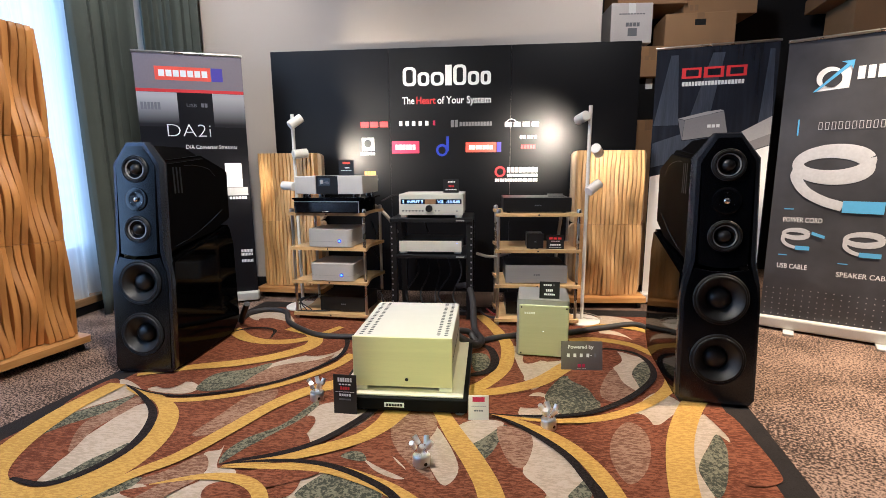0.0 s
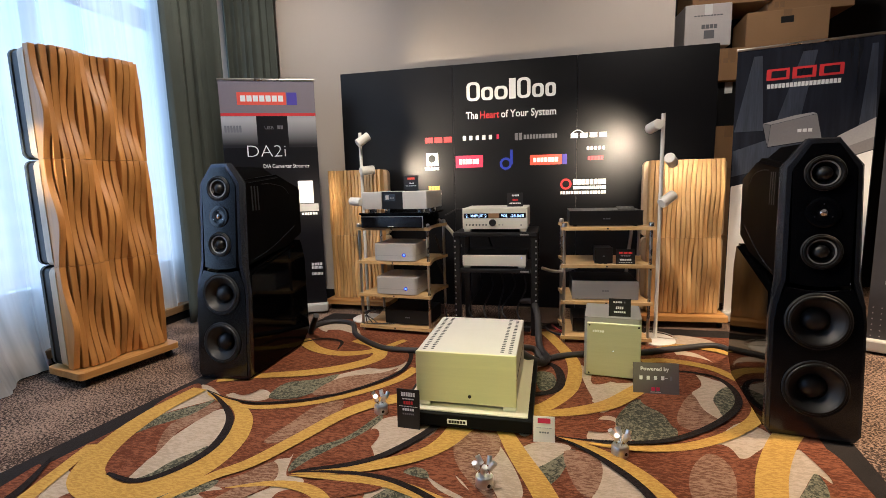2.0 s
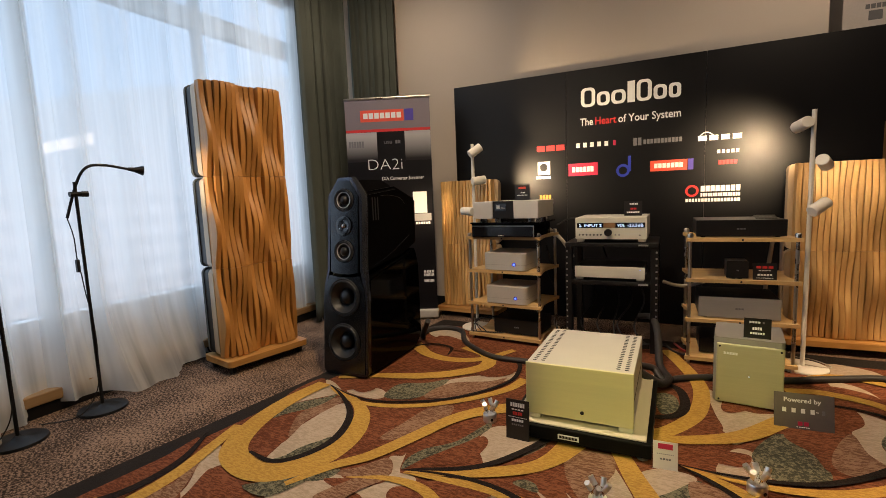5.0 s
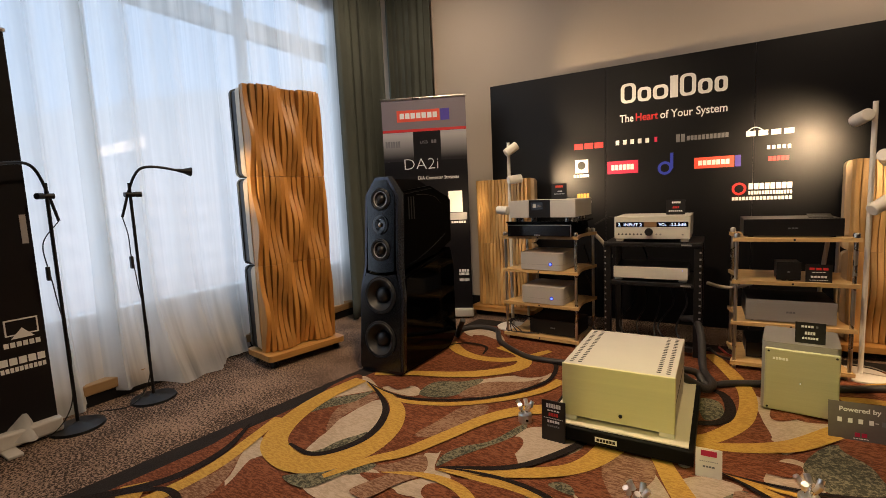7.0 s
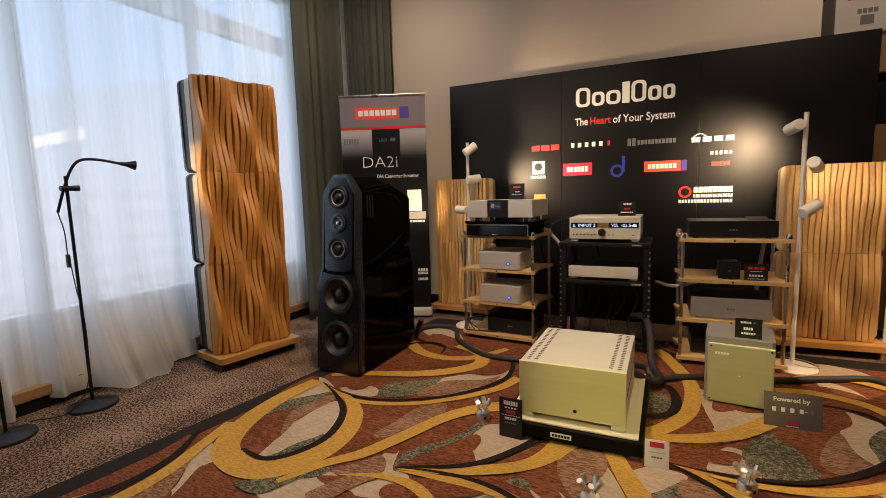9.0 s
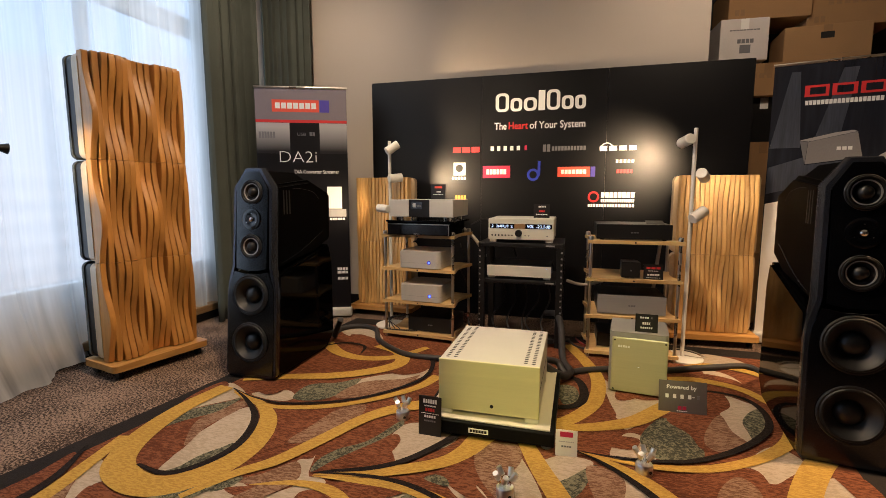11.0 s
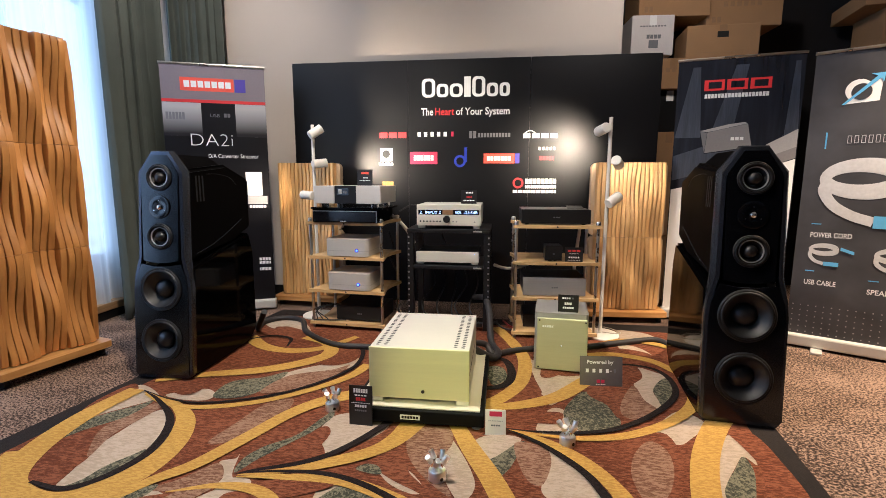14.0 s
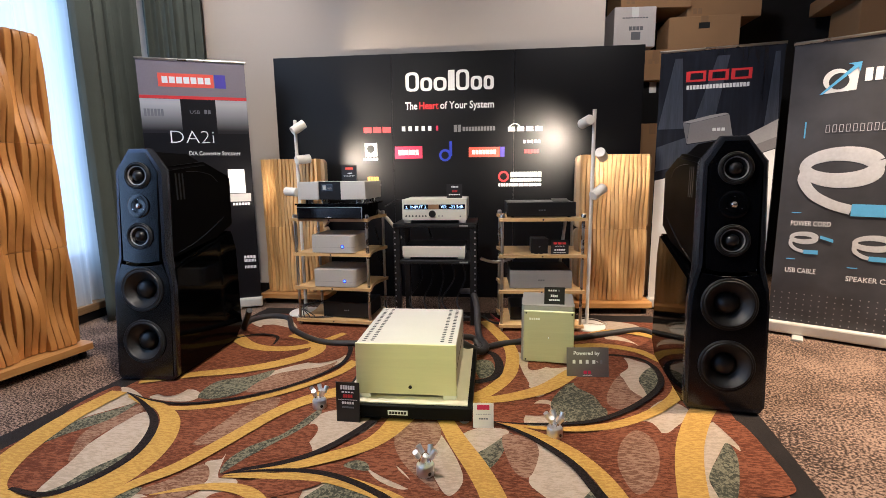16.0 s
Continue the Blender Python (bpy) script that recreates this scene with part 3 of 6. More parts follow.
# ---- the room ----
def room():
    f = whole("floor", B(-3.6, 4.2, -3.2, 5.6, -0.1, 0), "carpet_brown", Matrix(), "brown speckled carpet wall to wall", "floor", kind="structure")
    whole("ceiling", B(-3.6, 4.2, -3.2, 5.6, 3.2, 3.3), "ceiling", Matrix(), "plain unseen ceiling, darkened to weaken its reflection", "ceiling", kind="structure")
    whole("wall_north", B(-3.3, 0.937, 4.21, 4.5, 0, 3.2), "wall", Matrix(), "plain beige painted wall with warm lamp glow", "wall", kind="structure")
    whole("wall_recess", B(0.937, 4.2, 5.3, 5.42, 0, 3.2), "recess_shade", Matrix(), "back wall of the storage recess, darkened for its shade", "wall", kind="structure")
    whole("wall_return", B(0.82, 0.937, 4.5, 5.3, 0, 3.2), "recess_shade", Matrix(), "side wall of the storage recess, darkened for its shade", "wall", kind="structure")
    whole("wall_east", B(4.0, 4.12, -3.2, 5.3, 0, 3.2), "panelling", Matrix(), "plain unseen wall closing the room, dark to limit reflections", "wall", kind="structure")
    whole("wall_south", B(-3.6, 4.2, -3.2, -3.08, 0, 3.2), "panelling", Matrix(), "plain unseen wall closing the room, dark to limit reflections", "wall", kind="structure")
    w = thing("wall_west", Matrix(), "window wall with a broad glazed opening", "wall", kind="structure")
    part("lower_wall", B(-3.5, -3.35, -3.08, 4.5, 0, 0.45), "frame", w)
    part("upper_wall", B(-3.5, -3.35, -3.08, 4.5, 3.0, 3.2), "wall", w)
    part("pier", B(-3.5, -3.35, 3.75, 4.5, 0.45, 3.0), "wall", w)
    part("pier", B(-3.5, -3.35, -3.08, -2.4, 0.45, 3.0), "wall", w)
    win = thing("window_1", Matrix(), "wide window with white frames and transom", "window", kind="structure")
    part("transom", B(-3.46, -3.38, -2.4, 3.75, 2.49, 2.64, 0.006), "frame", win)
    part("sill", B(-3.48, -3.34, -2.4, 3.75, 0.45, 0.49, 0.006), "frame", win)
    for y in (-2.4, -0.86, 0.30, 1.46, 2.62, 3.69):
        part("mullion", B(-3.455, -3.385, y, y + 0.06, 0.49, 3.0, 0.006), "frame", win)
    whole("window_ledge", B(-3.34, -3.085, -3.0, 3.9, 0.07, 0.13, 0.006), "ledge", Matrix(), "low oak ledge along the window wall", "ledge", kind="structure")
    whole("baseboard", B(-3.34, -3.10, -3.0, 3.9, 0, 0.07), "black_metal", Matrix(), "dark plinth under the ledge", "baseboard", kind="structure")
    whole("baseboard_north", B(-2.6, 0.937, 4.195, 4.21, 0, 0.1, 0.003), "black_metal", Matrix(), "dark skirting along the beige wall", "baseboard", kind="structure")
    bm = bmesh.new()
    vs = [bm.verts.new(p) for p in ((0, -60, -15), (0, 60, -15), (0, 60, 60), (0, -60, 60))]
    bm.faces.new(vs)
    bd = whole("backdrop", bm, "outside", pose(-40, 5, 0), "blue sky over a pale hill outside", "backdrop", kind="structure")
    bm = bmesh.new()
    bm.faces.new([bm.verts.new(p) for p in ((0.2, 12.6, 5.0), (0.2, 16.2, 6.0), (0.2, 16.2, 6.9), (0.2, 12.6, 5.7))])
    part("far_roof", bm, "roof_glare", bd)
    return f


def curtain(name, material, path, z0, z1, folds, depth, label, category, group="", flare=0.0, seed=1, thick=False, kick=0.0):
    """A hanging cloth with uneven folds along a path on the floor plan."""
    rnd = random.Random(seed)
    line = smooth_path([(x, y, 0) for x, y in path], 24)
    cum = [0.0]
    for a, b in zip(line, line[1:]):
        cum.append(cum[-1] + (b - a).length)
    n, rows = folds * 12, 22
    ph = [rnd.uniform(-0.9, 0.9) for _ in range(folds + 2)]
    am = [rnd.uniform(0.25, 1.3) for _ in range(folds + 2)]
    sway = [rnd.uniform(-1, 1) for _ in range(folds + 2)]
    bm, grid = bmesh.new(), []
    for j in range(rows + 1):
        v = j / rows
        row = []
        for i in range(n + 1):
            u = i / n * folds
            k = int(min(u, folds - 1))
            f = u - k
            a = am[k] * (1 - f) + am[k + 1] * f
            p = ph[k] * (1 - f) + ph[k + 1] * f
            sw = sway[k] * (1 - f) + sway[k + 1] * f
            s_ = i / n * cum[-1]
            q = max(0, min(len(line) - 2, int(np.searchsorted(cum, s_)) - 1))
            d = (line[q + 1] - line[q]).normalized()
            pt = line[q] + d * (s_ - cum[q])
            nrm = Vector((d.y, -d.x, 0))
            w = math.sin(2 * math.pi * u + p + 0.8 * sw * (1 - v)) * a + 0.25 * math.sin(4.4 * math.pi * u + 2 * p)
            far = max(0.0, min(1.0, (pt.y - 2.3) / 0.7)) if kick else 0.0
            off = depth * w * (0.7 + 0.3 * (1 - v)) + flare * (1 - 0.8 * far) * max(0, 0.22 - v) ** 2 * 9 * (0.8 + 0.6 * math.sin(u * 1.7 + sw))
            pt = pt + nrm * off + d * (0.35 * depth * math.cos(2 * math.pi * u + p) + kick * max(0, 0.25 - v) * sw)
            row.append(bm.verts.new((pt.x, pt.y, z0 + (z1 - z0) * v + (0.02 * math.sin(u * 2.3) + 0.07 * far if j == 0 else 0))))
        grid.append(row)
    for a, b in zip(grid, grid[1:]):
        for i in range(n):
            bm.faces.new((a[i], a[i + 1], b[i + 1], b[i]))
    ob = whole(name, bm, material, Matrix(), label, category, group, smooth=True)
    if thick:
        s = ob.modifiers.new("thickness", "SOLIDIFY")
        s.thickness = 0.004
    return ob


def display_board():
    b = thing("display_board", pose(-0.31, 4.15, 0), "tall matt black printed display board of three panels", "display board")
    for i in range(3):
        part("panel", B(-1.56 + i * 1.04, -0.522 + i * 1.04, 0, 0.03, 0.0, 2.11, 0.0006, 1), "board", b)
    y = -0.0005
    # large white maker's mark: plain blocks of the word's outline
    hs = (0.155, 0.11, 0.11, 0.165, 0.165, 0.11, 0.11)
    ws = (0.115, 0.10, 0.11, 0.055, 0.11, 0.095, 0.085)
    x = -0.40
    mark = None
    for hgt, w in zip(hs, ws):
        bm = bmesh.new()
        z0 = 1.80
        if w > 0.07 and hgt < 0.16 or w > 0.1:
            o, t = round_rect(0, w, 0, hgt, min(w, hgt) * 0.35), 0.028
            inn = round_rect(t, w - t, 0.022, hgt - 0.022, min(w, hgt) * 0.18)
            va = [bm.verts.new((p[0], 0, p[1])) for p in o]
            vb = [bm.verts.new((p[0], 0, p[1])) for p in inn]
            for i in range(len(o)):
                j = (i + 1) % len(o)
                bm.faces.new((va[i], va[j], vb[j], vb[i]))
            r = bmesh.ops.extrude_face_region(bm, geom=list(bm.faces))
            for v in r["geom"]:
                if isinstance(v, bmesh.types.BMVert):
                    v.co.y -= 0.001
        else:
            box(bm, 0, w, -0.001, 0, 0, hgt, 0.0004, 1)
        p = part("mark_block", bm, "white_print", b)
        p.location = (x, y, z0)
        x += w + 0.013
    writing("The", -0.408, y, 1.652, 0.085, "white_print", b, 0.105, bold=0.001)
    writing("Heart", -0.285, y, 1.652, 0.085, "red_print", b, 0.165, bold=0.001)
    writing("of Your System", -0.105, y, 1.652, 0.085, "white_print", b, 0.455, bold=0.001)
    # partner marks
    bars("red_mark", -0.78, -0.54, 1.463, 1.510, y, "red_print", b, 3, 0.2)
    for k in range(5):
        bars("spaced_mark", -0.44 + 0.057 * k, -0.412 + 0.057 * k, 1.472, 1.510, y, "white_print", b)
    bars("pink_mark", -0.145, -0.125, 1.472, 1.512, y, "pink_print", b)
    bars("square_mark", 0.01, 0.07, 1.455, 1.515, y, "grey_print", b, 2, 0.3)
    bars("grey_mark", 0.085, 0.36, 1.462, 1.497, y, "grey_print", b, 11, 0.3)
    bars("white_mark", 0.47, 0.755, 1.452, 1.490, y, "white_print", b, 4, 0.3)
    part("swash_mark", T([(0.47 + 0.11 * t, y, 1.48 + 0.035 * math.sin(t * 3.1)) for t in [k / 8 for k in range(9)]], 0.004, 5), "white_print", b)
    bars("crimson_plate", -0.507, -0.266, 1.238, 1.342, y, "pink_print", b)
    bars("plate_mark", -0.475, -0.30, 1.268, 1.312, y - 0.001, "white_print", b, 6, 0.2)
    bars("white_plate", -0.775, -0.665, 1.262, 1.375, y, "white_print", b)
    part("disc_mark", L([(0, 0), (0.034, 0), (0.034, 0.001), (0, 0.001)], pose(-0.722, y - 0.0012, 1.325, 90, 0, 0), 20), "board", b)
    bars("white_mark", -0.79, -0.66, 1.225, 1.250, y, "white_print", b, 5, 0.25)
    ring = L([(0.032, 0), (0.052, 0), (0.052, 0.001), (0.032, 0.001), (0.032, 0)], pose(-0.068, y, 1.262, 90, 0, 0), 24)
    part("ring_mark", ring, "blue_print", b)
    bars("ring_stem", -0.03, -0.008, 1.255, 1.378, y, "blue_print", b)
    bars("vermilion_plate", 0.137, 0.40, 1.242, 1.325, y, "orange_print", b)
    bars("plate_mark", 0.165, 0.37, 1.265, 1.302, y - 0.001, "white_print", b, 7, 0.2)
    bars("indigo_plate", 0.405, 0.442, 1.242, 1.325, y, "indigo_print", b)
    bars("thin_mark", 0.60, 0.74, 1.352, 1.378, y, "white_print", b, 5, 0.6)
    bars("red_mark", 0.61, 0.73, 1.268, 1.300, y, "red_print", b, 5, 0.25)
    ring = L([(0.030, 0), (0.046, 0), (0.046, 0.001), (0.030, 0.001), (0.030, 0)], pose(0.435, y, 1.075, 90, 0, 0), 24)
    part("ring_mark", ring, "red_print", b)
    bars("company_line", 0.495, 0.755, 1.068, 1.112, y, "white_print", b, 8, 0.2)
    bars("company_line", 0.495, 0.755, 1.030, 1.056, y, "white_print", b, 16, 0.3)
    bars("contact_line", 0.392, 0.755, 0.990, 1.015, y, "white_print", b, 17, 0.3)
    bars("amber_mark", -0.76, -0.66, 1.035, 1.085, y, "amber_print", b, 4, 0.25)
    bars("white_mark", -0.76, -0.64, 1.005, 1.022, y, "white_print", b, 5, 0.3)
    return b


# ---- audio furniture and machines ----
def driver(parent, x, z, r, kind, y0):
    """A round loudspeaker unit on the baffle, facing -y."""
    m = pose(x, y0, z, 84.6, 0, 0)
    name = {"woofer": "woofer", "mid": "midrange_driver", "tweeter": "tweeter"}[kind]
    if kind == "tweeter":
        d = part(name, L([(0.062, 0), (0.062, 0.003), (0.060, 0.004), (0.03, 0.004), (0.022, 0.001), (0.014, 0.001)], m, 32), "baffle", parent, smooth=True)
        part("dome", L([(0.014, 0.001), (0.013, 0.008), (0.008, 0.012), (0, 0.014)], m, 20), "chrome", d, "small bright dome", smooth=True)
        for k in range(3):
            a = radians(90 + 120 * k)
            part("screw", L([(0.003, 0.003), (0.003, 0.006), (0, 0.006)], m @ Matrix.Translation((0.035 * math.cos(a), 0.035 * math.sin(a), 0)), 8), "chrome", d)
        return
    d = part(name, L([(r * 1.02, 0), (r * 1.02, 0.006), (r * 0.985, 0.009), (r * 0.93, 0.008)], m, 40), "rubber", parent, smooth=True)
    part("surround", L([(r * 0.94, 0.006), (r * 0.90, 0.013), (r * 0.84, 0.013), (r * 0.79, 0.004)], m, 40), "rubber", d, smooth=True)
    deep = -0.038 if kind == "woofer" else -0.022
    part("cone", L([(r * 0.79, 0.004), (r * 0.6, deep * 0.5), (r * 0.40, deep)], m, 40), "cone", d, "grey cone", smooth=True)
    if kind == "woofer":
        part("dust_cap", L([(r * 0.45, deep + 0.002), (r * 0.43, deep + 0.014), (r * 0.3, deep + 0.028), (r * 0.14, deep + 0.035), (0, deep + 0.037)], m, 32), "dust", d, smooth=True)
    else:
        part("dust_cap", L([(r * 0.42, deep), (r * 0.40, deep + 0.022), (r * 0.28, deep + 0.034), (0, deep + 0.042)], m, 32), "dust", d, smooth=True)
        part("trim_ring", L([(r * 0.72, 0.002), (r * 0.72, 0.007), (r * 0.66, 0.006), (r * 0.66, 0)], m, 32), "grey_alu", d, smooth=True)


def holed(outline, units, to3, d):
    """A plate with round openings, from the front face to d behind it."""
    bm = bmesh.new()
    loops = [outline] + [[(r * 0.98 * math.cos(2 * math.pi * k / 36), z + r * 0.98 * math.sin(2 * math.pi * k / 36)) for k in range(36)] for z, r, _ in units]
    edges = []
    for lp in loops:
        vs = [bm.verts.new(to3(u, v, 0)) for u, v in lp]
        edges += [bm.edges.new((vs[k], vs[(k + 1) % len(vs)])) for k in range(len(vs))]
    bmesh.ops.triangle_fill(bm, use_beauty=True, edges=edges)
    r = bmesh.ops.extrude_face_region(bm, geom=list(bm.faces))
    for v in r["geom"]:
        if isinstance(v, bmesh.types.BMVert):
            v.co.y += d
    return bm


def tower_speaker(m, label):
    s = thing("floor_standing_loudspeaker", m, label, "loudspeaker", "pair of tower loudspeakers")
    lean = 0.095

    def fr(u, v, d):
        return (u, d + lean * v, v)
    # lower cabinet: chamfered edges, slanted top, undercut back
    wl, wu = 0.170, 0.124
    side = [(0.040, 0.010), (0.040 + lean * 0.62, 0.62), (0.70, 0.745), (0.74, 0.62), (0.74, 0.09), (0.64, 0.010)]
    bm = prism(bmesh.new(), side, lambda u, v, d: (d - wl + 0.004, u, v), 2 * wl - 0.008)
    bmesh.ops.bevel(bm, geom=[e for e in bm.edges if abs((e.verts[0].co - e.verts[1].co).x) < 1e-5], offset=0.012, segments=2, affect="EDGES")
    part("lower_cabinet", bm, "black_paint", s, "gloss black lacquered cabinet", smooth=True)
    side = [(0.045 + lean * 0.66, 0.648), (0.045 + lean * 1.165, 1.160), (0.515, 1.195), (0.785, 1.105), (0.77, 0.775), (0.56, 0.722)]
    bm = prism(bmesh.new(), side, lambda u, v, d: (d - wu - 0.016, u, v), 2 * wu + 0.032)
    bmesh.ops.bevel(bm, geom=[e for e in bm.edges if abs((e.verts[0].co - e.verts[1].co).x) < 1e-5], offset=0.02, segments=3, affect="EDGES")
    part("upper_cabinet", bm, "satin_black", s, "satin black upper cabinet", smooth=True)
    for sx in (-1, 1):
        x = sx * (wu + 0.0165)
        part("side_groove", T(smooth_path([(x, 0.66, 0.845), (x, 0.46, 0.765), (x, 0.30, 0.715), (x, 0.17, 0.69)], 5), 0.0022, 6), "edge", s, smooth=True)
        part("side_groove", T(smooth_path([(x, 0.62, 1.07), (x, 0.55, 1.115), (x, 0.42, 1.135), (x, 0.31, 1.135)], 5), 0.0014, 6), "rubber", s, smooth=True)
    # roof wedge behind the baffle top
    bm = prism(bmesh.new(), [(-0.132, 1.14), (0.132, 1.14), (0.062, 1.24), (-0.062, 1.24)], lambda u, v, d: (u, 0.04 + lean * v + d * (1 if v < 1.2 else 0.68), v), 0.44)
    part("crown", bm, "satin_black", s)
    # rear edge frame and baffles
    out = [(-wl + 0.02, 0.008), (wl - 0.02, 0.008), (wl, 0.035), (wl, 0.50), (wl - 0.008, 0.58), (wu + 0.012, 0.68), (wu + 0.006, 1.145), (0.052, 1.258), (-0.052, 1.258), (-wu - 0.006, 1.145), (-wu - 0.012, 0.68), (-wl + 0.008, 0.58), (-wl, 0.50), (-wl, 0.035)]
    back = [(u * (1.09 if v > 0.66 else 0.985), v) for u, v in out]
    inner = [(u * 0.86, 0.65 + (v - 0.65) * 0.955) for u, v in out]
    bm = bmesh.new()
    rings = [[bm.verts.new(fr(u, v, d)) for u, v in o] for o, d in ((inner, 0.016), (inner, 0.004), ([(0.985 * u, 0.65 + (v - 0.65) * 0.99) for u, v in out], 0.008), (out, 0.016), (back, 0.032), (back, 0.050), (inner, 0.048))]
    for a, b in zip(rings, rings[1:]):
        for k in range(len(out)):
            j = (k + 1) % len(out)
            bm.faces.new((a[k], a[j], b[j], b[k]))
    part("edge_frame", bm, "edge", s, "bevelled black edge frame tinted with the window's blue sheen", smooth=True)
    up = [(-wu + 0.022, 0.665), (-0.04, 0.652), (0.04, 0.652), (wu - 0.022, 0.665), (wu - 0.016, 1.135), (0.046, 1.235), (-0.046, 1.235), (-wu + 0.016, 1.135)]
    units = ((1.115, 0.071, "mid"), (0.955, 0.06, "tweeter"), (0.795, 0.071, "mid"), (0.508, 0.117, "woofer"), (0.226, 0.117, "woofer"))
    part("upper_baffle", holed(up, [u for u in units if u[0] > 0.65 and u[2] != "tweeter"], fr, 0.014), "baffle", s, smooth=True)
    lo = [(-wl + 0.016, 0.035), (wl - 0.016, 0.035), (wl - 0.016, 0.50), (wl - 0.024, 0.57), (wu - 0.01, 0.645), (0.04, 0.632), (-0.04, 0.632), (-wu + 0.01, 0.645), (-wl + 0.024, 0.57), (-wl + 0.016, 0.50)]
    part("lower_baffle", holed(lo, [u for u in units if u[0] < 0.65], fr, 0.014), "baffle", s, smooth=True)
    for z, r, kind in units:
        driver(s, 0, z, r, kind, lean * z - 0.001)
    for k in range(3):
        for sx in (-1, 1):
            part("side_slot", B(min(sx * (wu + 0.0155), sx * (wu + 0.018)), max(sx * (wu + 0.0155), sx * (wu + 0.018)), 0.205 + 0.03 * k, 0.217 + 0.03 * k, 0.98, 1.125), "rubber", s)
    for x in (-0.12, 0.12):
        for y in (0.07, 0.54):
            part("foot", L([(0, 0), (0.014, 0), (0.02, 0.005), (0.02, 0.016), (0, 0.016)], pose(x, y, 0), 16), "chrome", s, smooth=True)
    return s


def wave_diffuser(m, modules, label, seed, double=False):
    """Upright acoustic diffuser of wavy pine slats in stacked modules on a wheeled base; it faces -y."""
    rnd = random.Random(seed)
    d = thing("acoustic_diffuser", m, label, "acoustic panel", "wooden wave diffusers")
    w, hgt, dep = 0.57, 0.6, 0.06
    z = 0.10
    n, rim = (15, 0.004) if double else (16, 0.032)
    pitch = (w - 2 * rim) / n
    kx, kz = 2 * math.pi / 0.31, 2 * math.pi / hgt
    size = 1.0 if double else 0.62
    jitter = [rnd.uniform(-0.35, 0.35) for i in range(n)]

    def proud(i, zz):
        """How far slat i stands out at height zz: two crossing waves that leave lens-shaped bulges."""
        x = -w / 2 + rim + (i + 0.5) * pitch - 0.02
        a = kx * x + jitter[i]
        g = kz * (zz - 0.10 - 0.25) + 0.9 * (seed - 1)
        return size * (0.018 * math.cos(a + g) + 0.014 * math.cos(a - g) + 0.0025 * math.cos(2.4 * i + 2 * g))
    for k in range(modules):
        body = round_rect(-w / 2, w / 2, z + 0.002, z + hgt - 0.002, 0.04)
        mod = part("module", prism(bmesh.new(), body, lambda u, v, q: (u, 0.034 + q, v), dep), "pine_side", d, "pale rounded backing board")
        for i in range(n):
            bm = bmesh.new()
            rows = 30
            va = []
            x0 = -w / 2 + rim + i * pitch
            x1 = x0 + pitch * (0.82 if double else 0.86)
            for j in range(rows + 1):
                zz = z + 0.0008 + (hgt - 0.0016) * j / rows
                yf = -0.042 - proud(i, zz)
                yf += 0.002 * max(0, 1 - min(j, rows - j))
                va.append([bm.verts.new(p) for p in ((x0, yf + 0.006, zz), (x0 + 0.003, yf + 0.003, zz), (x1 - 0.002, yf, zz), (x1, yf + 0.002, zz), (x1, 0.0385, zz), (x0, 0.0385, zz))])
            for a, b in zip(va, va[1:]):
                for q in range(6):
                    bm.faces.new((a[q], a[(q + 1) % 6], b[(q + 1) % 6], b[q]))
            bm.faces.new(va[0])
            bm.faces.new(va[-1][::-1])
            part("slat", bm, "pine" if double else "pine_lit", mod, smooth=True)
        if double:
            part("rear_panel", prism(bmesh.new(), body, lambda u, v, q: (u, dep + 0.106 + q, v), 0.024), "rear_grey", d)
            part("felt_core", prism(bmesh.new(), round_rect(-w / 2 + 0.006, w / 2 - 0.006, z + 0.008, z + hgt - 0.008, 0.036), lambda u, v, q: (u, dep + 0.0345 + q, v), 0.071), "rubber", d)
        z += hgt
    by = dep + (0.165 if double else 0.08)
    base = part("base_board", prism(bmesh.new(), round_rect(-w / 2 - 0.02, w / 2 + 0.02, -0.115, by, 0.03), lambda u, v, q: (u, v, 0.055 + q), 0.04), "pine_base", d)
    for x in (-w / 2 + 0.03, w / 2 - 0.03):
        for y in (-0.06, by - 0.05):
            part("castor", tube(tube(bmesh.new(), [(x - 0.012, y, 0.025), (x + 0.012, y, 0.025)], 0.025, 16), [(x, y, 0.03), (x, y, 0.055)], 0.01, 8), "rubber", base)
    return d


def shelf_rack(m, label):
    r = thing("hifi_rack", m, label, "hi-fi rack", "birch shelf racks")
    w, dp = 0.59, 0.42
    outline = []
    for (a, b) in (((-w / 2, 0), (w / 2, 0)), ((w / 2, 0), (w / 2, dp)), ((w / 2, dp), (-w / 2, dp)), ((-w / 2, dp), (-w / 2, 0))):
        for k in range(10):
            t = k / 10
            x, y = a[0] + (b[0] - a[0]) * t, a[1] + (b[1] - a[1]) * t
            bow = 0.035 * math.sin(math.pi * t) ** 1.5 if a[0] == b[0] else 0
            outline.append((x - math.copysign(bow, x) if a[0] == b[0] else x, y))
    for z in (0.80, 0.548, 0.297, 0.05):
        bm = prism(bmesh.new(), outline, lambda u, v, q: (u, v, z - 0.022 + q), 0.022)
        sh = part("shelf", bm, "birch", r)
        part("badge", L([(0, 0), (0.006, 0), (0.006, 0.001), (0, 0.001)], pose(0, -0.0005, z - 0.011, 90, 0, 0), 12), "black_metal", sh)
    for x in (-w / 2 + 0.022, w / 2 - 0.022):
        for y in (0.022, dp - 0.022):
            rod = part("post", T([(x, y, 0.0), (x, y, 0.815)], 0.0105, 16), "rod", r, "satin steel post", smooth=True)
            part("cap", L([(0, 0.83), (0.012, 0.828), (0.017, 0.82), (0.017, 0.801), (0, 0.801)], pose(x, y, 0), 16), "rod", rod, smooth=True)
    return r


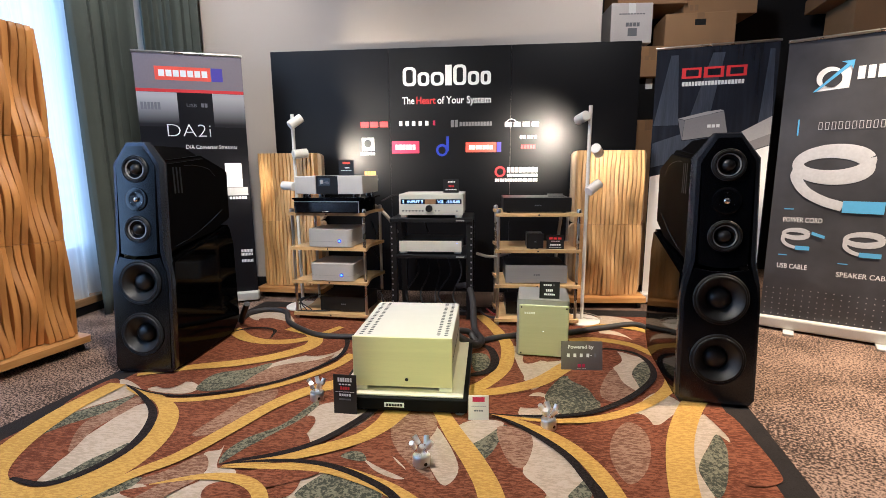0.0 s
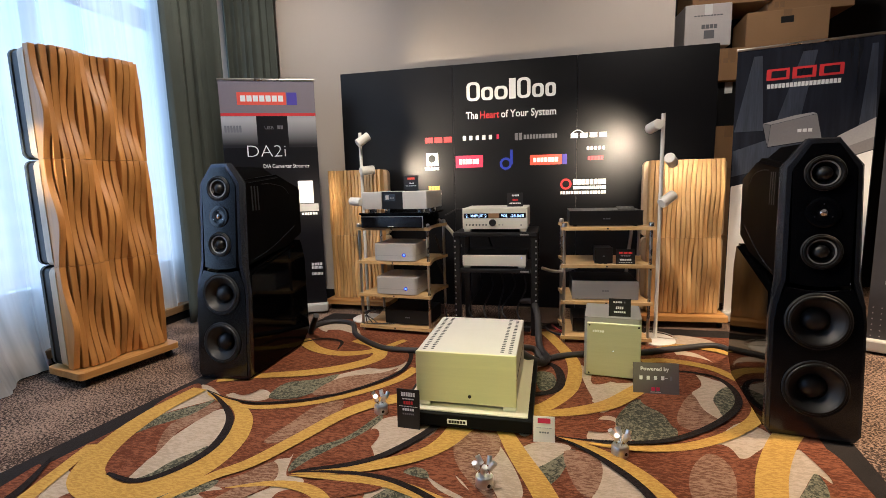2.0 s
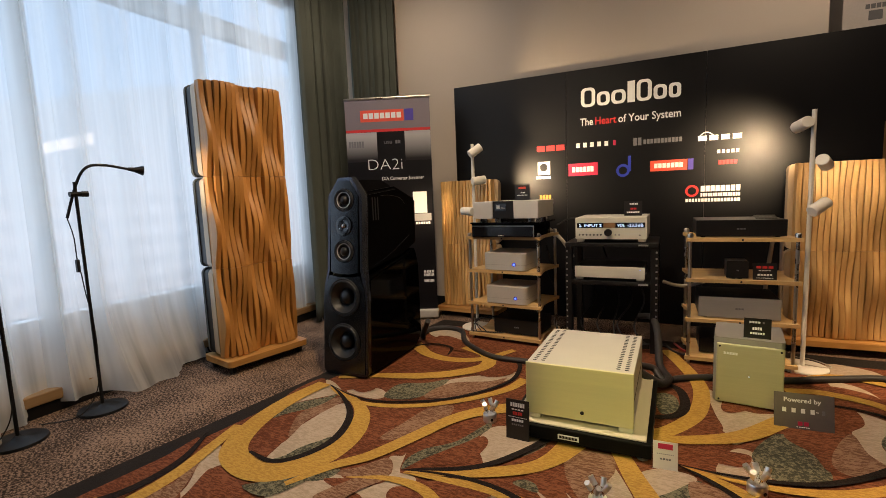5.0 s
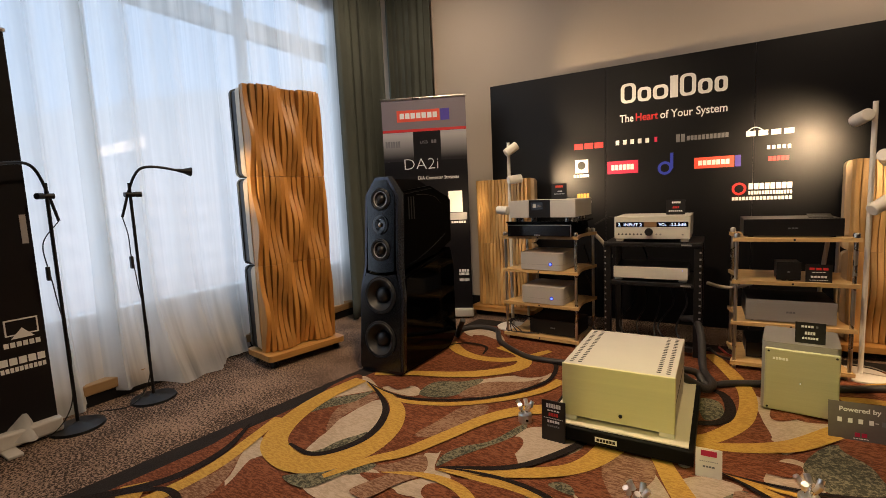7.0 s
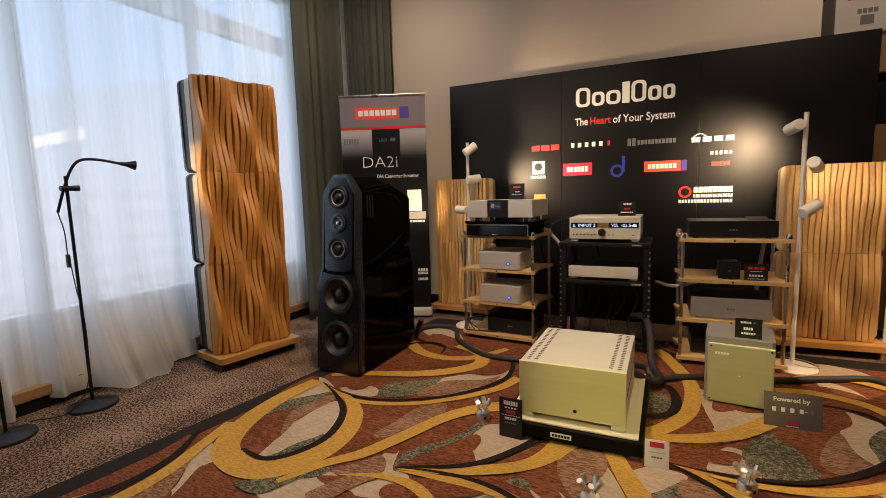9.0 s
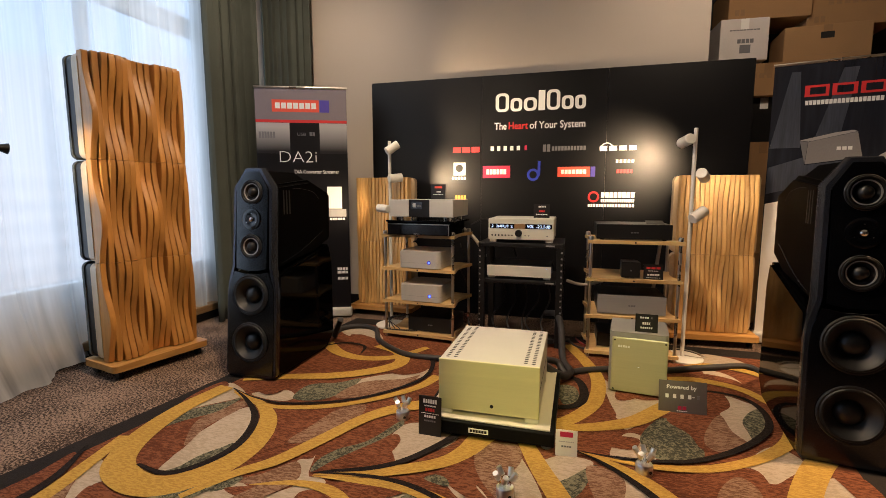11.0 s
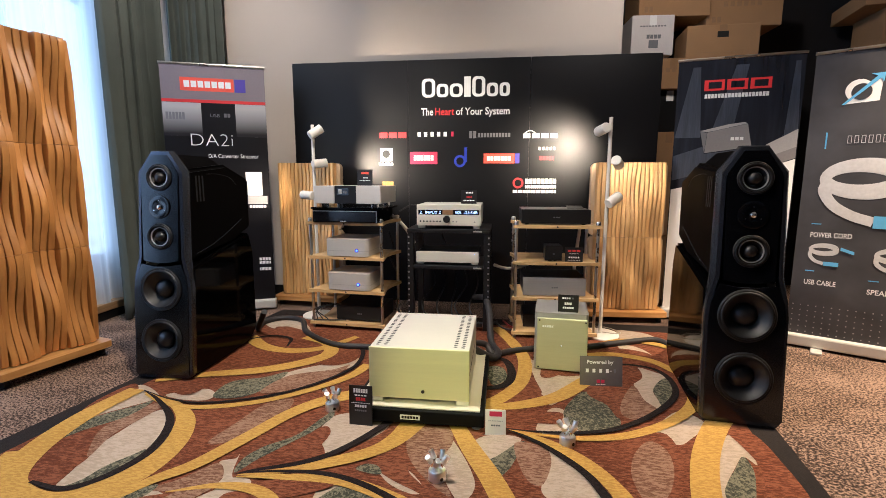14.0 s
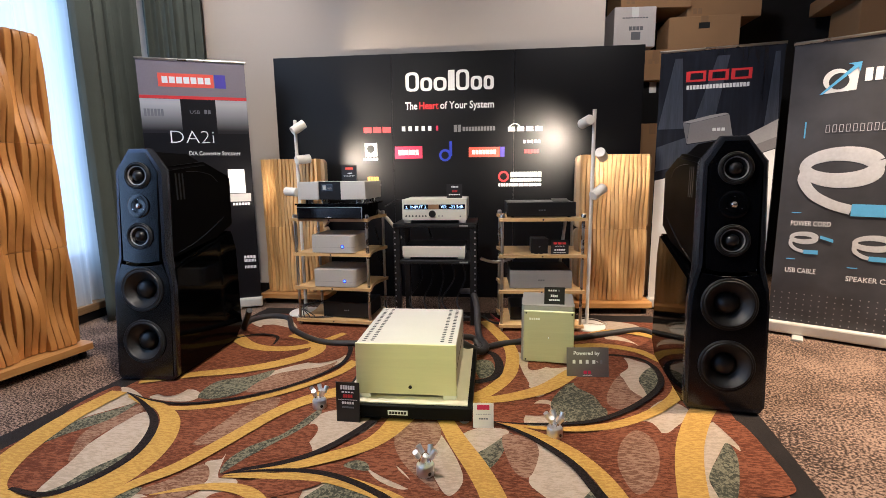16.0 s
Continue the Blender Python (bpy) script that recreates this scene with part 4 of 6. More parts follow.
def spot_lamp(m, label, heads, height=1.52):
    """White pole lamp with three cylinder heads. heads: z, direction of the arm, direction of the beam, power, angle."""
    s = thing("spotlight_floor_lamp", m, label, "floor lamp", "white three-head floor lamps")
    part("base", L([(0, 0), (0.125, 0), (0.13, 0.004), (0.13, 0.012), (0.122, 0.017), (0, 0.018)], Matrix(), 40), "white_paint", s, smooth=True)
    part("pole", T([(0, 0, 0.015), (0, 0, height)], 0.0125, 16), "white_paint", s, smooth=True)
    for z, arm, beam, power, angle in heads:
        a, bdir = Vector(arm).normalized(), Vector(beam).normalized()
        c = a * 0.055 + Vector((0, 0, z))
        hd = part("lamp_head", L([(0, -0.055), (0.030, -0.055), (0.034, -0.050), (0.034, 0.055), (0.031, 0.055), (0.030, 0.03), (0, 0.03)], Matrix.Translation(c) @ bdir.to_track_quat("Z", "Y").to_matrix().to_4x4(), 28), "white_paint", s, smooth=True)
        part("arm", T([Vector((0, 0, z)), c - a * 0.03], 0.006, 8), "white_paint", hd)
        part("lens", L([(0.0295, 0.033), (0.0, 0.034)], Matrix.Translation(c) @ bdir.to_track_quat("Z", "Y").to_matrix().to_4x4(), 20), "lampglow", hd)
        p = m @ (c + bdir * 0.07)
        lamp("spot_beam", "SPOT", look(p, m @ (c + bdir)), power, WARM, 0.022, angle, 1.0)
    return s


def rollup_banner(m, w, h, label, body):
    b = thing("rollup_banner", m, label, "banner", "roll-up banners")
    part("sheet", B(-w / 2, w / 2, -0.001, 0.001, 0.085, h - 0.02), body, b)
    part("base_housing", B(-w / 2 - 0.01, w / 2 + 0.01, -0.045, 0.045, 0.015, 0.09, 0.012), "pale_case", b, "silver aluminium base housing")
    part("top_rail", T([(-w / 2 - 0.006, 0, h - 0.015), (w / 2 + 0.006, 0, h - 0.015)], 0.010, 10), "rod", b, smooth=True)
    for x in (-w * 0.3, w * 0.25):
        part("foot", B(x - 0.03, x + 0.03, -0.14, 0.10, 0.0, 0.015, 0.004), "pale_case", b)
    return b


def quad(name, pts, y, material, parent):
    bm = bmesh.new()
    bm.faces.new([bm.verts.new((u, y, v)) for u, v in pts])
    r = bmesh.ops.extrude_face_region(bm, geom=list(bm.faces))
    for v in r["geom"]:
        if isinstance(v, bmesh.types.BMVert):
            v.co.y += 0.0006
    return part(name, bm, material, parent)


def hollow(name, x0, x1, z0, z1, t, material, parent):
    """A thin upright outline that stands for one printed sign."""
    bm = bmesh.new()
    box(bm, x0, x0 + t, -0.003, -0.002, z0, z1)
    if x1 - x0 > 2 * t:
        box(bm, x1 - t, x1, -0.003, -0.002, z0, z1)
        box(bm, x0 + t, x1 - t, -0.003, -0.002, z1 - t, z1)
        box(bm, x0 + t, x1 - t, -0.003, -0.002, z0, z0 + t)
    return part(name, bm, material, parent)


def placard(m, w, h, label, lines, body="card", lean=8):
    """A small standing card with lines of unreadable print. lines: z0, z1, x0, x1, count, colour, as shares."""
    c = thing("placard", m @ pose(0, 0, 0, -lean, 0, 0), label, "sign")
    part("card", B(-w / 2, w / 2, 0, 0.003, 0, h, 0.0008, 1), body, c)
    part("strut", prism(bmesh.new(), [(0.003, 0.01), (0.003, h * 0.7), (h * 0.35, h * 0.05)], lambda u, v, d: (d - 0.001, u, v), 0.002), body, c)
    for z0, z1, x0, x1, n, col in lines:
        bars("print_line", -w / 2 + x0 * w, -w / 2 + x1 * w, z0 * h, z1 * h, -0.0004, col, c, n, 1.3 if (n == 4 and w > 0.2) else 0.3)
    return c


# ---- place it all ----
carpet_floor = room()
curtain("sheer_curtain", "sheer", ((-3.13, -2.6), (-3.13, 0.4), (-3.13, 3.5)), 0.03, 3.05, 22, 0.05, "white translucent sheer curtain hanging before the window", "curtain", flare=0.42, seed=4, kick=0.2)
curtain("drape", "drape", ((-2.885, 3.20), (-2.93, 3.52), (-2.87, 3.86)), 0.015, 3.1, 6, 0.066, "heavy grey-green drape beside the sheer curtain", "curtain", "corner drapes", seed=7, thick=True)
curtain("drape", "drape", ((-2.92, 3.98), (-2.80, 4.07), (-2.64, 4.11), (-2.48, 4.12)), 0.02, 3.1, 6, 0.045, "heavy grey-green drape gathered in the room corner", "curtain", "corner drapes", seed=9, thick=True)
display_board()
tower_speaker(pose(-1.850, 2.270, 0, 0, 0, 0.8), "gloss black tower loudspeaker with five drivers, beside the window")
tower_speaker(pose(1.084, 2.150, 0, 0, 0, -6.5), "gloss black tower loudspeaker reflecting racks, before dark banners")
wave_diffuser(pose(-2.62, 2.33, 0, 0, 0, 78), 3, "tall pine wave diffuser on wheels before the sheer curtain", 1, True)
wave_diffuser(pose(-1.675, 3.93, 0, 0, 0, -3) @ Matrix.Diagonal((1, 1, 0.955, 1)), 2, "pine wave diffuser on wheels behind the rack and lamp", 2)
wave_diffuser(pose(0.965, 3.80, 0, 0, 0, 3) @ Matrix.Diagonal((1, 1, 0.95, 1)), 2, "pine wave diffuser on wheels before the black board", 3)
shelf_rack(pose(-1.13, 3.26, 0, 0, 0, -5), "birch four-shelf rack with steel posts holding silver electronics")
shelf_rack(pose(0.37, 3.24, 0, 0, 0, 2), "birch four-shelf rack with steel posts holding black and grey boxes")
spot_lamp(pose(-1.47, 3.58, 0), "white pole floor lamp with three cylinder spotlights beside the rack",
          ((1.46, (0.7, -0.7, 0), (0.80, 0.65, 0.70), 60, 80), (1.22, (1, -0.3, 0.1), (0.58, 0.57, 0.09), 125, 85), (0.98, (-1, -0.2, 0), (-0.8, 0.3, 0.05), 30, 80)))
spot_lamp(pose(0.71, 3.38, 0), "white pole floor lamp with three cylinder spotlights beside the rack",
          ((1.44, (-1, -0.1, 0), (-0.24, 0.75, -0.13), 160, 76), (1.22, (1, -0.2, 0), (0.35, 0.8, -0.25), 8, 95), (0.97, (0.6, -0.8, 0), (0.75, 0.5, 0.5), 14, 95)))


# ---- the machines ----
def foot_pucks(parent, xs, ys, z0, z1, r, material="black_metal"):
    for x in xs:
        for y in ys:
            part("foot", L([(0, z0), (r, z0), (r, z1), (0, z1)], pose(x, y, 0), 16), material, parent)


def power_amplifier(m):
    a = thing("power_amplifier", m, "large silver aluminium power amplifier on the cream platform", "amplifier")
    part("body", B(0, 0.457, 0.012, 0.569, 0.027, 0.262, 0.003), "silver_top", a, "bead-blasted silver housing")
    part("front_panel", B(-0.002, 0.459, 0, 0.0118, 0.025, 0.265, 0.0035, 3), "lamplit_silver", a, "brushed silver front panel tinted with yellow lamplight")
    part("power_button", L([(0, 0), (0.008, 0), (0.008, 0.003), (0.006, 0.004), (0, 0.004)], pose(0.248, 0, 0.062, 90, 0, 0), 20), "black_metal", a)
    slot = mesh_of("vent_slot", L([(0, 0), (0.0095, 0), (0.0095, 0.0006), (0, 0.0006)], Matrix.Diagonal((1, 0.62, 1, 1)), 12), "rubber")
    for x in (0.030, 0.066, 0.391, 0.427):
        for k in range(21):
            o = part("vent_slot", slot, "", a)
            o.location = (x, 0.045 + 0.0245 * k + (0.006 if x in (0.066, 0.391) else 0), 0.262)
    for x in (0.03, 0.427):
        for y in (0.035, 0.52):
            part("foot", B(x - 0.03, x + 0.03, y - 0.025, y + 0.025, 0, 0.027, 0.003), "silver", a)
    part("side_seam", B(0.4565, 0.4585, 0.02, 0.56, 0.14, 0.143), "black_metal", a)
    return a


def platform(m):
    p = thing("isolation_platform", m, "black isolation platform with cream top and round feet", "platform")
    part("tray", B(0, 0.612, 0, 0.80, 0.022, 0.082, 0.004), "tray_black", p)
    part("top_plate", B(0.020, 0.592, 0.020, 0.78, 0.0825, 0.09, 0.002), "cream", p, "cream top plate")
    foot_pucks(p, (0.035, 0.577), (0.04, 0.76), 0, 0.022, 0.022, "grey_alu")
    part("badge", B(0.235, 0.325, -0.002, -0.0002, 0.040, 0.062), "white_print", p, "small pale maker's badge")
    bars("badge_mark", 0.242, 0.318, 0.045, 0.057, -0.0022, "board", p, 6, 0.25)
    return p


def preamplifier(m):
    a = thing("preamplifier", m, "silver preamplifier with a lit blue display on the rack", "preamplifier")
    part("body", B(0, 0.457, 0.012, 0.40, 0.022, 0.168, 0.003), "silver_top", a)
    part("front_panel", B(-0.002, 0.459, 0, 0.0118, 0.02, 0.170, 0.0025), "silver", a, "brushed silver front panel")
    part("display_window", B(0.010, 0.447, -0.0015, -0.0002, 0.098, 0.132), "glass_black", a, "black strip display with pale blue characters")
    part("centre_block", B(0.185, 0.262, -0.003, -0.0016, 0.098, 0.132), "tape", a)
    writing("2.", 0.022, -0.0018, 0.105, 0.028, "display", a, 0.018)
    writing("INPUT 2", 0.060, -0.0018, 0.105, 0.028, "display", a, 0.112)
    writing("VOL", 0.275, -0.0018, 0.105, 0.028, "display", a, 0.046)
    writing("-23.5dB", 0.338, -0.0018, 0.105, 0.028, "display", a, 0.097)
    part("volume_knob", L([(0, 0), (0.025, 0), (0.025, 0.014), (0.022, 0.018), (0, 0.018)], pose(0.215, 0, 0.066, 90, 0, 0), 32), "black_metal", a, smooth=True)
    for x in (0.026, 0.05, 0.074, 0.098, 0.122, 0.146, 0.168, 0.262, 0.286):
        part("button", L([(0, 0), (0.006, 0), (0.006, 0.003), (0, 0.003)], pose(x, 0, 0.050, 90, 0, 0), 14), "black_metal" if x < 0.25 else "grey_alu", a)
    part("logo_dot", B(0.41, 0.42, -0.001, -0.0002, 0.044, 0.052), "grey_print", a)
    for x in (0.03, 0.427):
        for y in (0.03, 0.35):
            part("foot", B(x - 0.024, x + 0.024, y - 0.02, y + 0.02, 0, 0.022, 0.003), "silver", a)
    return a


def power_supply(m):
    a = thing("power_supply", m, "flat silver component on the lower rack shelf", "hi-fi component")
    part("body", B(0.004, 0.453, 0.01, 0.36, 0.018, 0.092, 0.003), "black_case", a)
    part("front_panel", B(0, 0.457, 0, 0.0098, 0.016, 0.095, 0.0025), "silver", a)
    part("led", B(0.425, 0.429, -0.001, -0.0002, 0.076, 0.080), "led", a)
    for x in (0.03, 0.427):
        for y in (0.03, 0.32):
            part("foot", B(x - 0.024, x + 0.024, y - 0.02, y + 0.02, 0, 0.018, 0.003), "silver", a)
    return a


def slotted_rack(m):
    r = thing("equipment_rack", m, "black steel equipment rack with slotted posts and cables", "rack")
    w, d, h = 0.60, 0.46, 0.755
    for x in (0, w - 0.045):
        for y in (0, d - 0.045):
            p = part("post", B(x, x + 0.045, y, y + 0.045, 0, h - 0.03, 0.003), "black_metal", r)
            if y == 0:
                for k in range(16):
                    part("slot", B(x + (0.030 if x else 0.004), x + (0.042 if x else 0.014), -0.0012, -0.0002, 0.04 + 0.043 * k, 0.052 + 0.043 * k), "grey_alu", p)
    for z in (h - 0.03, 0.46):
        sh = part("shelf", B(0.0 if z > 0.6 else 0.047, w if z > 0.6 else w - 0.047, -0.012, d, z, z + 0.028, 0.003), "black_metal", r)
        part("badge", B(w - 0.12, w - 0.06, -0.0135, -0.0122, z + 0.008, z + 0.019), "grey_alu", sh)
    part("bottom_rail", B(0.047, w - 0.047, 0.0, 0.04, 0.03, 0.06, 0.002), "black_metal", r)
    return r


def dac(m):
    a = thing("dac_streamer", m, "silver and black converter with round feet on the drive", "hi-fi component")
    part("body", B(0.0, 0.50, 0.02, 0.36, 0.028, 0.150, 0.003), "silver_top", a)
    part("left_panel", B(0, 0.155, 0, 0.0195, 0.026, 0.152, 0.004), "pale_case", a)
    part("right_panel", B(0.318, 0.50, 0, 0.0195, 0.026, 0.152, 0.004), "pale_case", a)
    part("centre_panel", B(0.156, 0.317, 0.004, 0.0195, 0.026, 0.152, 0.002), "black_case", a, "dark centre panel")
    part("screen", B(0.178, 0.262, 0.0025, 0.0038, 0.085, 0.135), "glass_black", a)
    bars("screen_icon", 0.187, 0.212, 0.096, 0.126, 0.0024, "banner_silver", a, 1)
    bars("screen_line", 0.222, 0.252, 0.100, 0.112, 0.0024, "grey_print", a, 3, 0.3)
    foot_pucks(a, (0.06, 0.44), (0.05, 0.32), 0, 0.026, 0.028, "chrome")
    return a


def disc_drive(m):
    a = thing("disc_drive", m, "gloss black drive unit with silver rim on the rack", "hi-fi component")
    part("body", B(0.0, 0.49, 0.006, 0.36, 0.0, 0.095, 0.003), "black_paint", a)
    part("front_panel", B(0.012, 0.478, -0.002, 0.0058, 0.006, 0.076, 0.002), "glass_black", a)
    part("rim", B(0.004, 0.486, -0.001, 0.0055, 0.078, 0.084), "rod", a, "thin silver rim")
    part("rim", B(0.480, 0.486, -0.001, 0.0055, 0.002, 0.078), "rod", a)
    part("top_plate", B(-0.006, 0.53, -0.01, 0.36, 0.0955, 0.108, 0.002), "black_paint", a)
    bars("mark", 0.215, 0.26, 0.008, 0.013, -0.0022, "white_print", a, 4)
    return a


def streamer_box(m, label):
    a = thing("server_box", m, label, "hi-fi component", "pale server boxes")
    bm = prism(bmesh.new(), round_rect(0, 0.33, 0, 0.32, 0.035), lambda u, v, d: (u, v, 0.006 + d), 0.125)
    bmesh.ops.bevel(bm, geom=[e for e in bm.edges if abs(e.verts[0].co.z - e.verts[1].co.z) < 1e-6 and e.verts[0].co.z > 0.1], offset=0.006, segments=2, affect="EDGES")
    part("case", bm, "pale_case", a, smooth=True)
    part("seam", prism(bmesh.new(), round_rect(-0.0004, 0.3304, -0.0004, 0.3204, 0.035), lambda u, v, d: (u, v, 0.044 + d), 0.0015), "grey_alu", a)
    part("power_button", L([(0, 0), (0.014, 0), (0.014, 0.001), (0, 0.001)], pose(0.245, -0.0003, 0.05, 90, 0, 0), 20), "indigo_print", a)
    part("led", L([(0, 0), (0.008, 0), (0.008, 0.002), (0, 0.002)], pose(0.245, -0.0008, 0.05, 90, 0, 0), 16), "led", a, "glowing blue light")
    foot_pucks(a, (0.05, 0.28), (0.05, 0.27), 0, 0.007, 0.015)
    return a


def plain_component(m, w, d, h, body, front, label, mark="grey_print"):
    a = thing("hifi_component", m, label, "hi-fi component")
    part("body", B(0.003, w - 0.003, 0.009, d, 0.01, h - 0.001, 0.003), body, a)
    part("front_panel", B(0, w, 0, 0.0085, 0.008, h, 0.0025), front, a)
    bars("mark", w * 0.46, w * 0.56, h * 0.45, h * 0.53, -0.0004, mark, a, 3)
    foot_pucks(a, (0.04, w - 0.04), (0.04, d - 0.04), 0, 0.010, 0.014)
    return a


def conditioner_cube(m):
    a = thing("power_conditioner", m, "grey aluminium cube with a pale square front panel", "hi-fi component")
    bm = prism(bmesh.new(), round_rect(0, 0.30, 0.012, 0.31, 0.022), lambda u, v, d: (u, v, 0.012 + d), 0.338)
    part("body", bm, "grey_alu", a, smooth=True)
    part("front_panel", B(0.014, 0.298, -0.006, 0.0115, 0.014, 0.322, 0.006, 3), "cube_front", a, "brushed square front panel")
    for x in (0.028, 0.284):
        for z in (0.028, 0.308):
            part("screw", L([(0, 0), (0.005, 0), (0.005, 0.002), (0, 0.002)], pose(x, -0.006, z, 90, 0, 0), 10), "black_metal", a)
    bars("mark", 0.045, 0.105, 0.268, 0.280, -0.0064, "white_print", a, 5)
    part("indicator", L([(0, 0), (0.003, 0), (0.003, 0.001), (0, 0.001)], pose(0.155, -0.0062, 0.165, 90, 0, 0), 10), "display", a)
    foot_pucks(a, (0.05, 0.25), (0.05, 0.26), 0, 0.013, 0.018)
    return a


def chrome_stand(m, rot):
    """Small chrome puck with upright prongs that end in short cylinders."""
    a = thing("chrome_cable_stand", m, "polished chrome puck with splayed prongs standing on carpet", "cable stand", "chrome cable stands")
    part("puck", L([(0, 0), (0.030, 0), (0.033, 0.003), (0.033, 0.040), (0.030, 0.044), (0, 0.044)], Matrix(), 32), "satin_chrome", a, smooth=True)
    part("set_screw", L([(0, 0), (0.007, 0), (0.007, 0.001), (0, 0.001)], pose(0.02, -0.027, 0.02, 90, 0, 36), 12), "black_metal", a)
    for k in range(5):
        q = radians(72 * k + rot)
        d = Vector((0.36 * math.cos(q), 0.36 * math.sin(q), 1)).normalized()
        e = Vector((0.62 * math.cos(q + 0.7), 0.62 * math.sin(q + 0.7), 1)).normalized()
        p = Vector((0.014 * math.cos(q), 0.014 * math.sin(q), 0.044))
        pr = part("prong", T([p, p + d * 0.034], 0.0052, 8), "chrome", a, smooth=True)
        part("tip", T([p + d * 0.032, p + d * 0.032 + e * 0.032], 0.0105, 12), "satin_chrome", pr, smooth=True)
    return a


def gooseneck_lamp(m, head, label):
    a = thing("gooseneck_floor_lamp", m, label, "floor lamp", "black gooseneck lamps")
    part("base", L([(0, 0), (0.12, 0), (0.122, 0.004), (0.118, 0.014), (0.03, 0.020), (0.012, 0.035), (0, 0.035)], Matrix(), 40), "black_metal", a, smooth=True)
    part("pole", T([(0, 0, 0.03), (0, 0, 1.27)], 0.0085, 12), "black_metal", a, smooth=True)
    h = Vector(head)
    cl = part("clamp", T([(-0.0, -0.03, 1.205), (0.0, 0.03, 1.205)], 0.014, 12), "black_metal", a, smooth=True)
    part("clamp_knob", T([h * 0.025 + Vector((0, 0, 1.205)), h * 0.055 + Vector((0, 0, 1.205))], 0.016, 12), "black_metal", cl)
    pts = smooth_path([h * -0.05 + Vector((0, 0, 1.08)), h * -0.01 + Vector((0, 0, 1.21)), h * 0.03 + Vector((0, 0, 1.31)), h * 0.075 + Vector((0, 0, 1.355)), h * 0.15 + Vector((0, 0, 1.360)), h * 0.255 + Vector((0, 0, 1.342))])
    part("gooseneck", T(pts, 0.0075, 10), "black_metal", a, smooth=True)
    e = h * 0.255 + Vector((0, 0, 1.342))
    d = (h + Vector((0, 0, -0.12))).normalized()
    hd = part("lamp_head", L([(0, 0), (0.010, 0), (0.013, 0.03), (0.028, 0.075), (0.026, 0.075), (0.011, 0.04), (0, 0.04)], Matrix.Translation(e) @ d.to_track_quat("Z", "Y").to_matrix().to_4x4(), 24), "black_metal", a, smooth=True)
    part("bulb", L([(0.0, 0.062), (0.012, 0.058), (0.014, 0.045), (0, 0.044)], Matrix.Translation(e) @ d.to_track_quat("Z", "Y").to_matrix().to_4x4(), 16), "lampglow", hd)
    lamp("gooseneck_beam", "SPOT", look(m @ (e + d * 0.085), m @ (e + d)), 14, (1.0, 0.84, 0.5), 0.015, 75, 0.8)
    s = Vector((0.02, -0.035, 0))
    part("cord", T(smooth_path([h * -0.05 + Vector((0, 0, 1.08)), s * 1.4 + Vector((0, 0, 0.98)), s * 1.3 + Vector((0, 0, 0.86)), s * 0.9 + Vector((0, 0, 0.78)), s * 0.5 + Vector((0, 0, 0.66)), s * -0.1 + Vector((0.008, 0, 0.50)), Vector((0.012, 0, 0.3)), Vector((0.02, -0.03, 0.12)), Vector((0.02, -0.13, 0.02)), Vector((-0.1, -0.25, 0.006))]), 0.003, 6), "rubber", a, smooth=True)
    part("cord_switch", B(s.x * 1.3 - 0.011, s.x * 1.3 + 0.011, s.y * 1.3 - 0.008, s.y * 1.3 + 0.008, 0.79, 0.86, 0.004), "rubber", a)
    return a


def carton(m, w, d, h, label, body="cardboard", hole=False):
    c = thing("storage_carton", m, label, "cardboard box", "stacked storage cartons")
    part("box", B(-w / 2, w / 2, 0, d, 0, h, 0.004), body, c)
    part("tape_strip", B(-0.03, 0.03, -0.0006, 0.10, h - 0.09, h + 0.0006), "tape" if body == "cardboard" else "white_print", c)
    for sx in (-1, 1):
        part("flap", B(sx * w / 4 - w / 4 + 0.004, sx * w / 4 + w / 4 - 0.004, 0.004, d - 0.004, h, h + 0.004), body, c)
    if hole:
        part("hand_hole", B(-0.045, 0.045, -0.0012, -0.0002, h * 0.62, h * 0.62 + 0.05, 0.0004, 1), "rubber", c)
        bars("print_line", -w * 0.38, w * 0.38, h * 0.16, h * 0.17, -0.0006, "tape", c, 1)
    return c


def cable(pts, r, label, material="cable"):
    return whole("cable", T(smooth_path(pts), r, 12), material, Matrix(), label, "cable", smooth=True)


# ---- centre of the carpet ----
platform(pose(-0.675, 1.955, 0))
power_amplifier(pose(-0.592, 2.004, 0.09))
placard(pose(-0.62, 1.945, 0.0, 0, 0, -3), 0.11, 0.19, "black card with red and white print against the platform",
        ((0.82, 0.92, 0.2, 0.8, 6, "white_print"), (0.74, 0.77, 0.25, 0.75, 4, "white_print"), (0.62, 0.70, 0.3, 0.7, 4, "red_print"), (0.56, 0.575, 0.1, 0.9, 12, "white_print"), (0.46, 0.52, 0.25, 0.75, 5, "white_print"), (0.36, 0.40, 0.25, 0.75, 6, "grey_print")), lean=2)
placard(pose(-0.012, 1.94, 0, 0, 0, 3), 0.09, 0.112, "white price card with a crimson plate on carpet",
        ((0.74, 0.93, 0.2, 0.8, 1, "pink_print"), (0.55, 0.58, 0.15, 0.85, 9, "banner_silver"), (0.36, 0.42, 0.28, 0.72, 4, "grey_print")), "white_card", 10)
sg = placard(pose(0.545, 2.50, 0, 0, 0, 3), 0.225, 0.165, "taupe sign with white words leaning on carpet",
             ((0.47, 0.59, 0.14, 0.68, 4, "white_print"), (0.52, 0.54, 0.70, 0.75, 1, "white_print"), (0.47, 0.59, 0.80, 0.85, 1, "grey_print"), (0.13, 0.24, 0.40, 0.58, 2, "pink_print"), (0.08, 0.10, 0.38, 0.60, 6, "white_print")), "grey_card", 10)
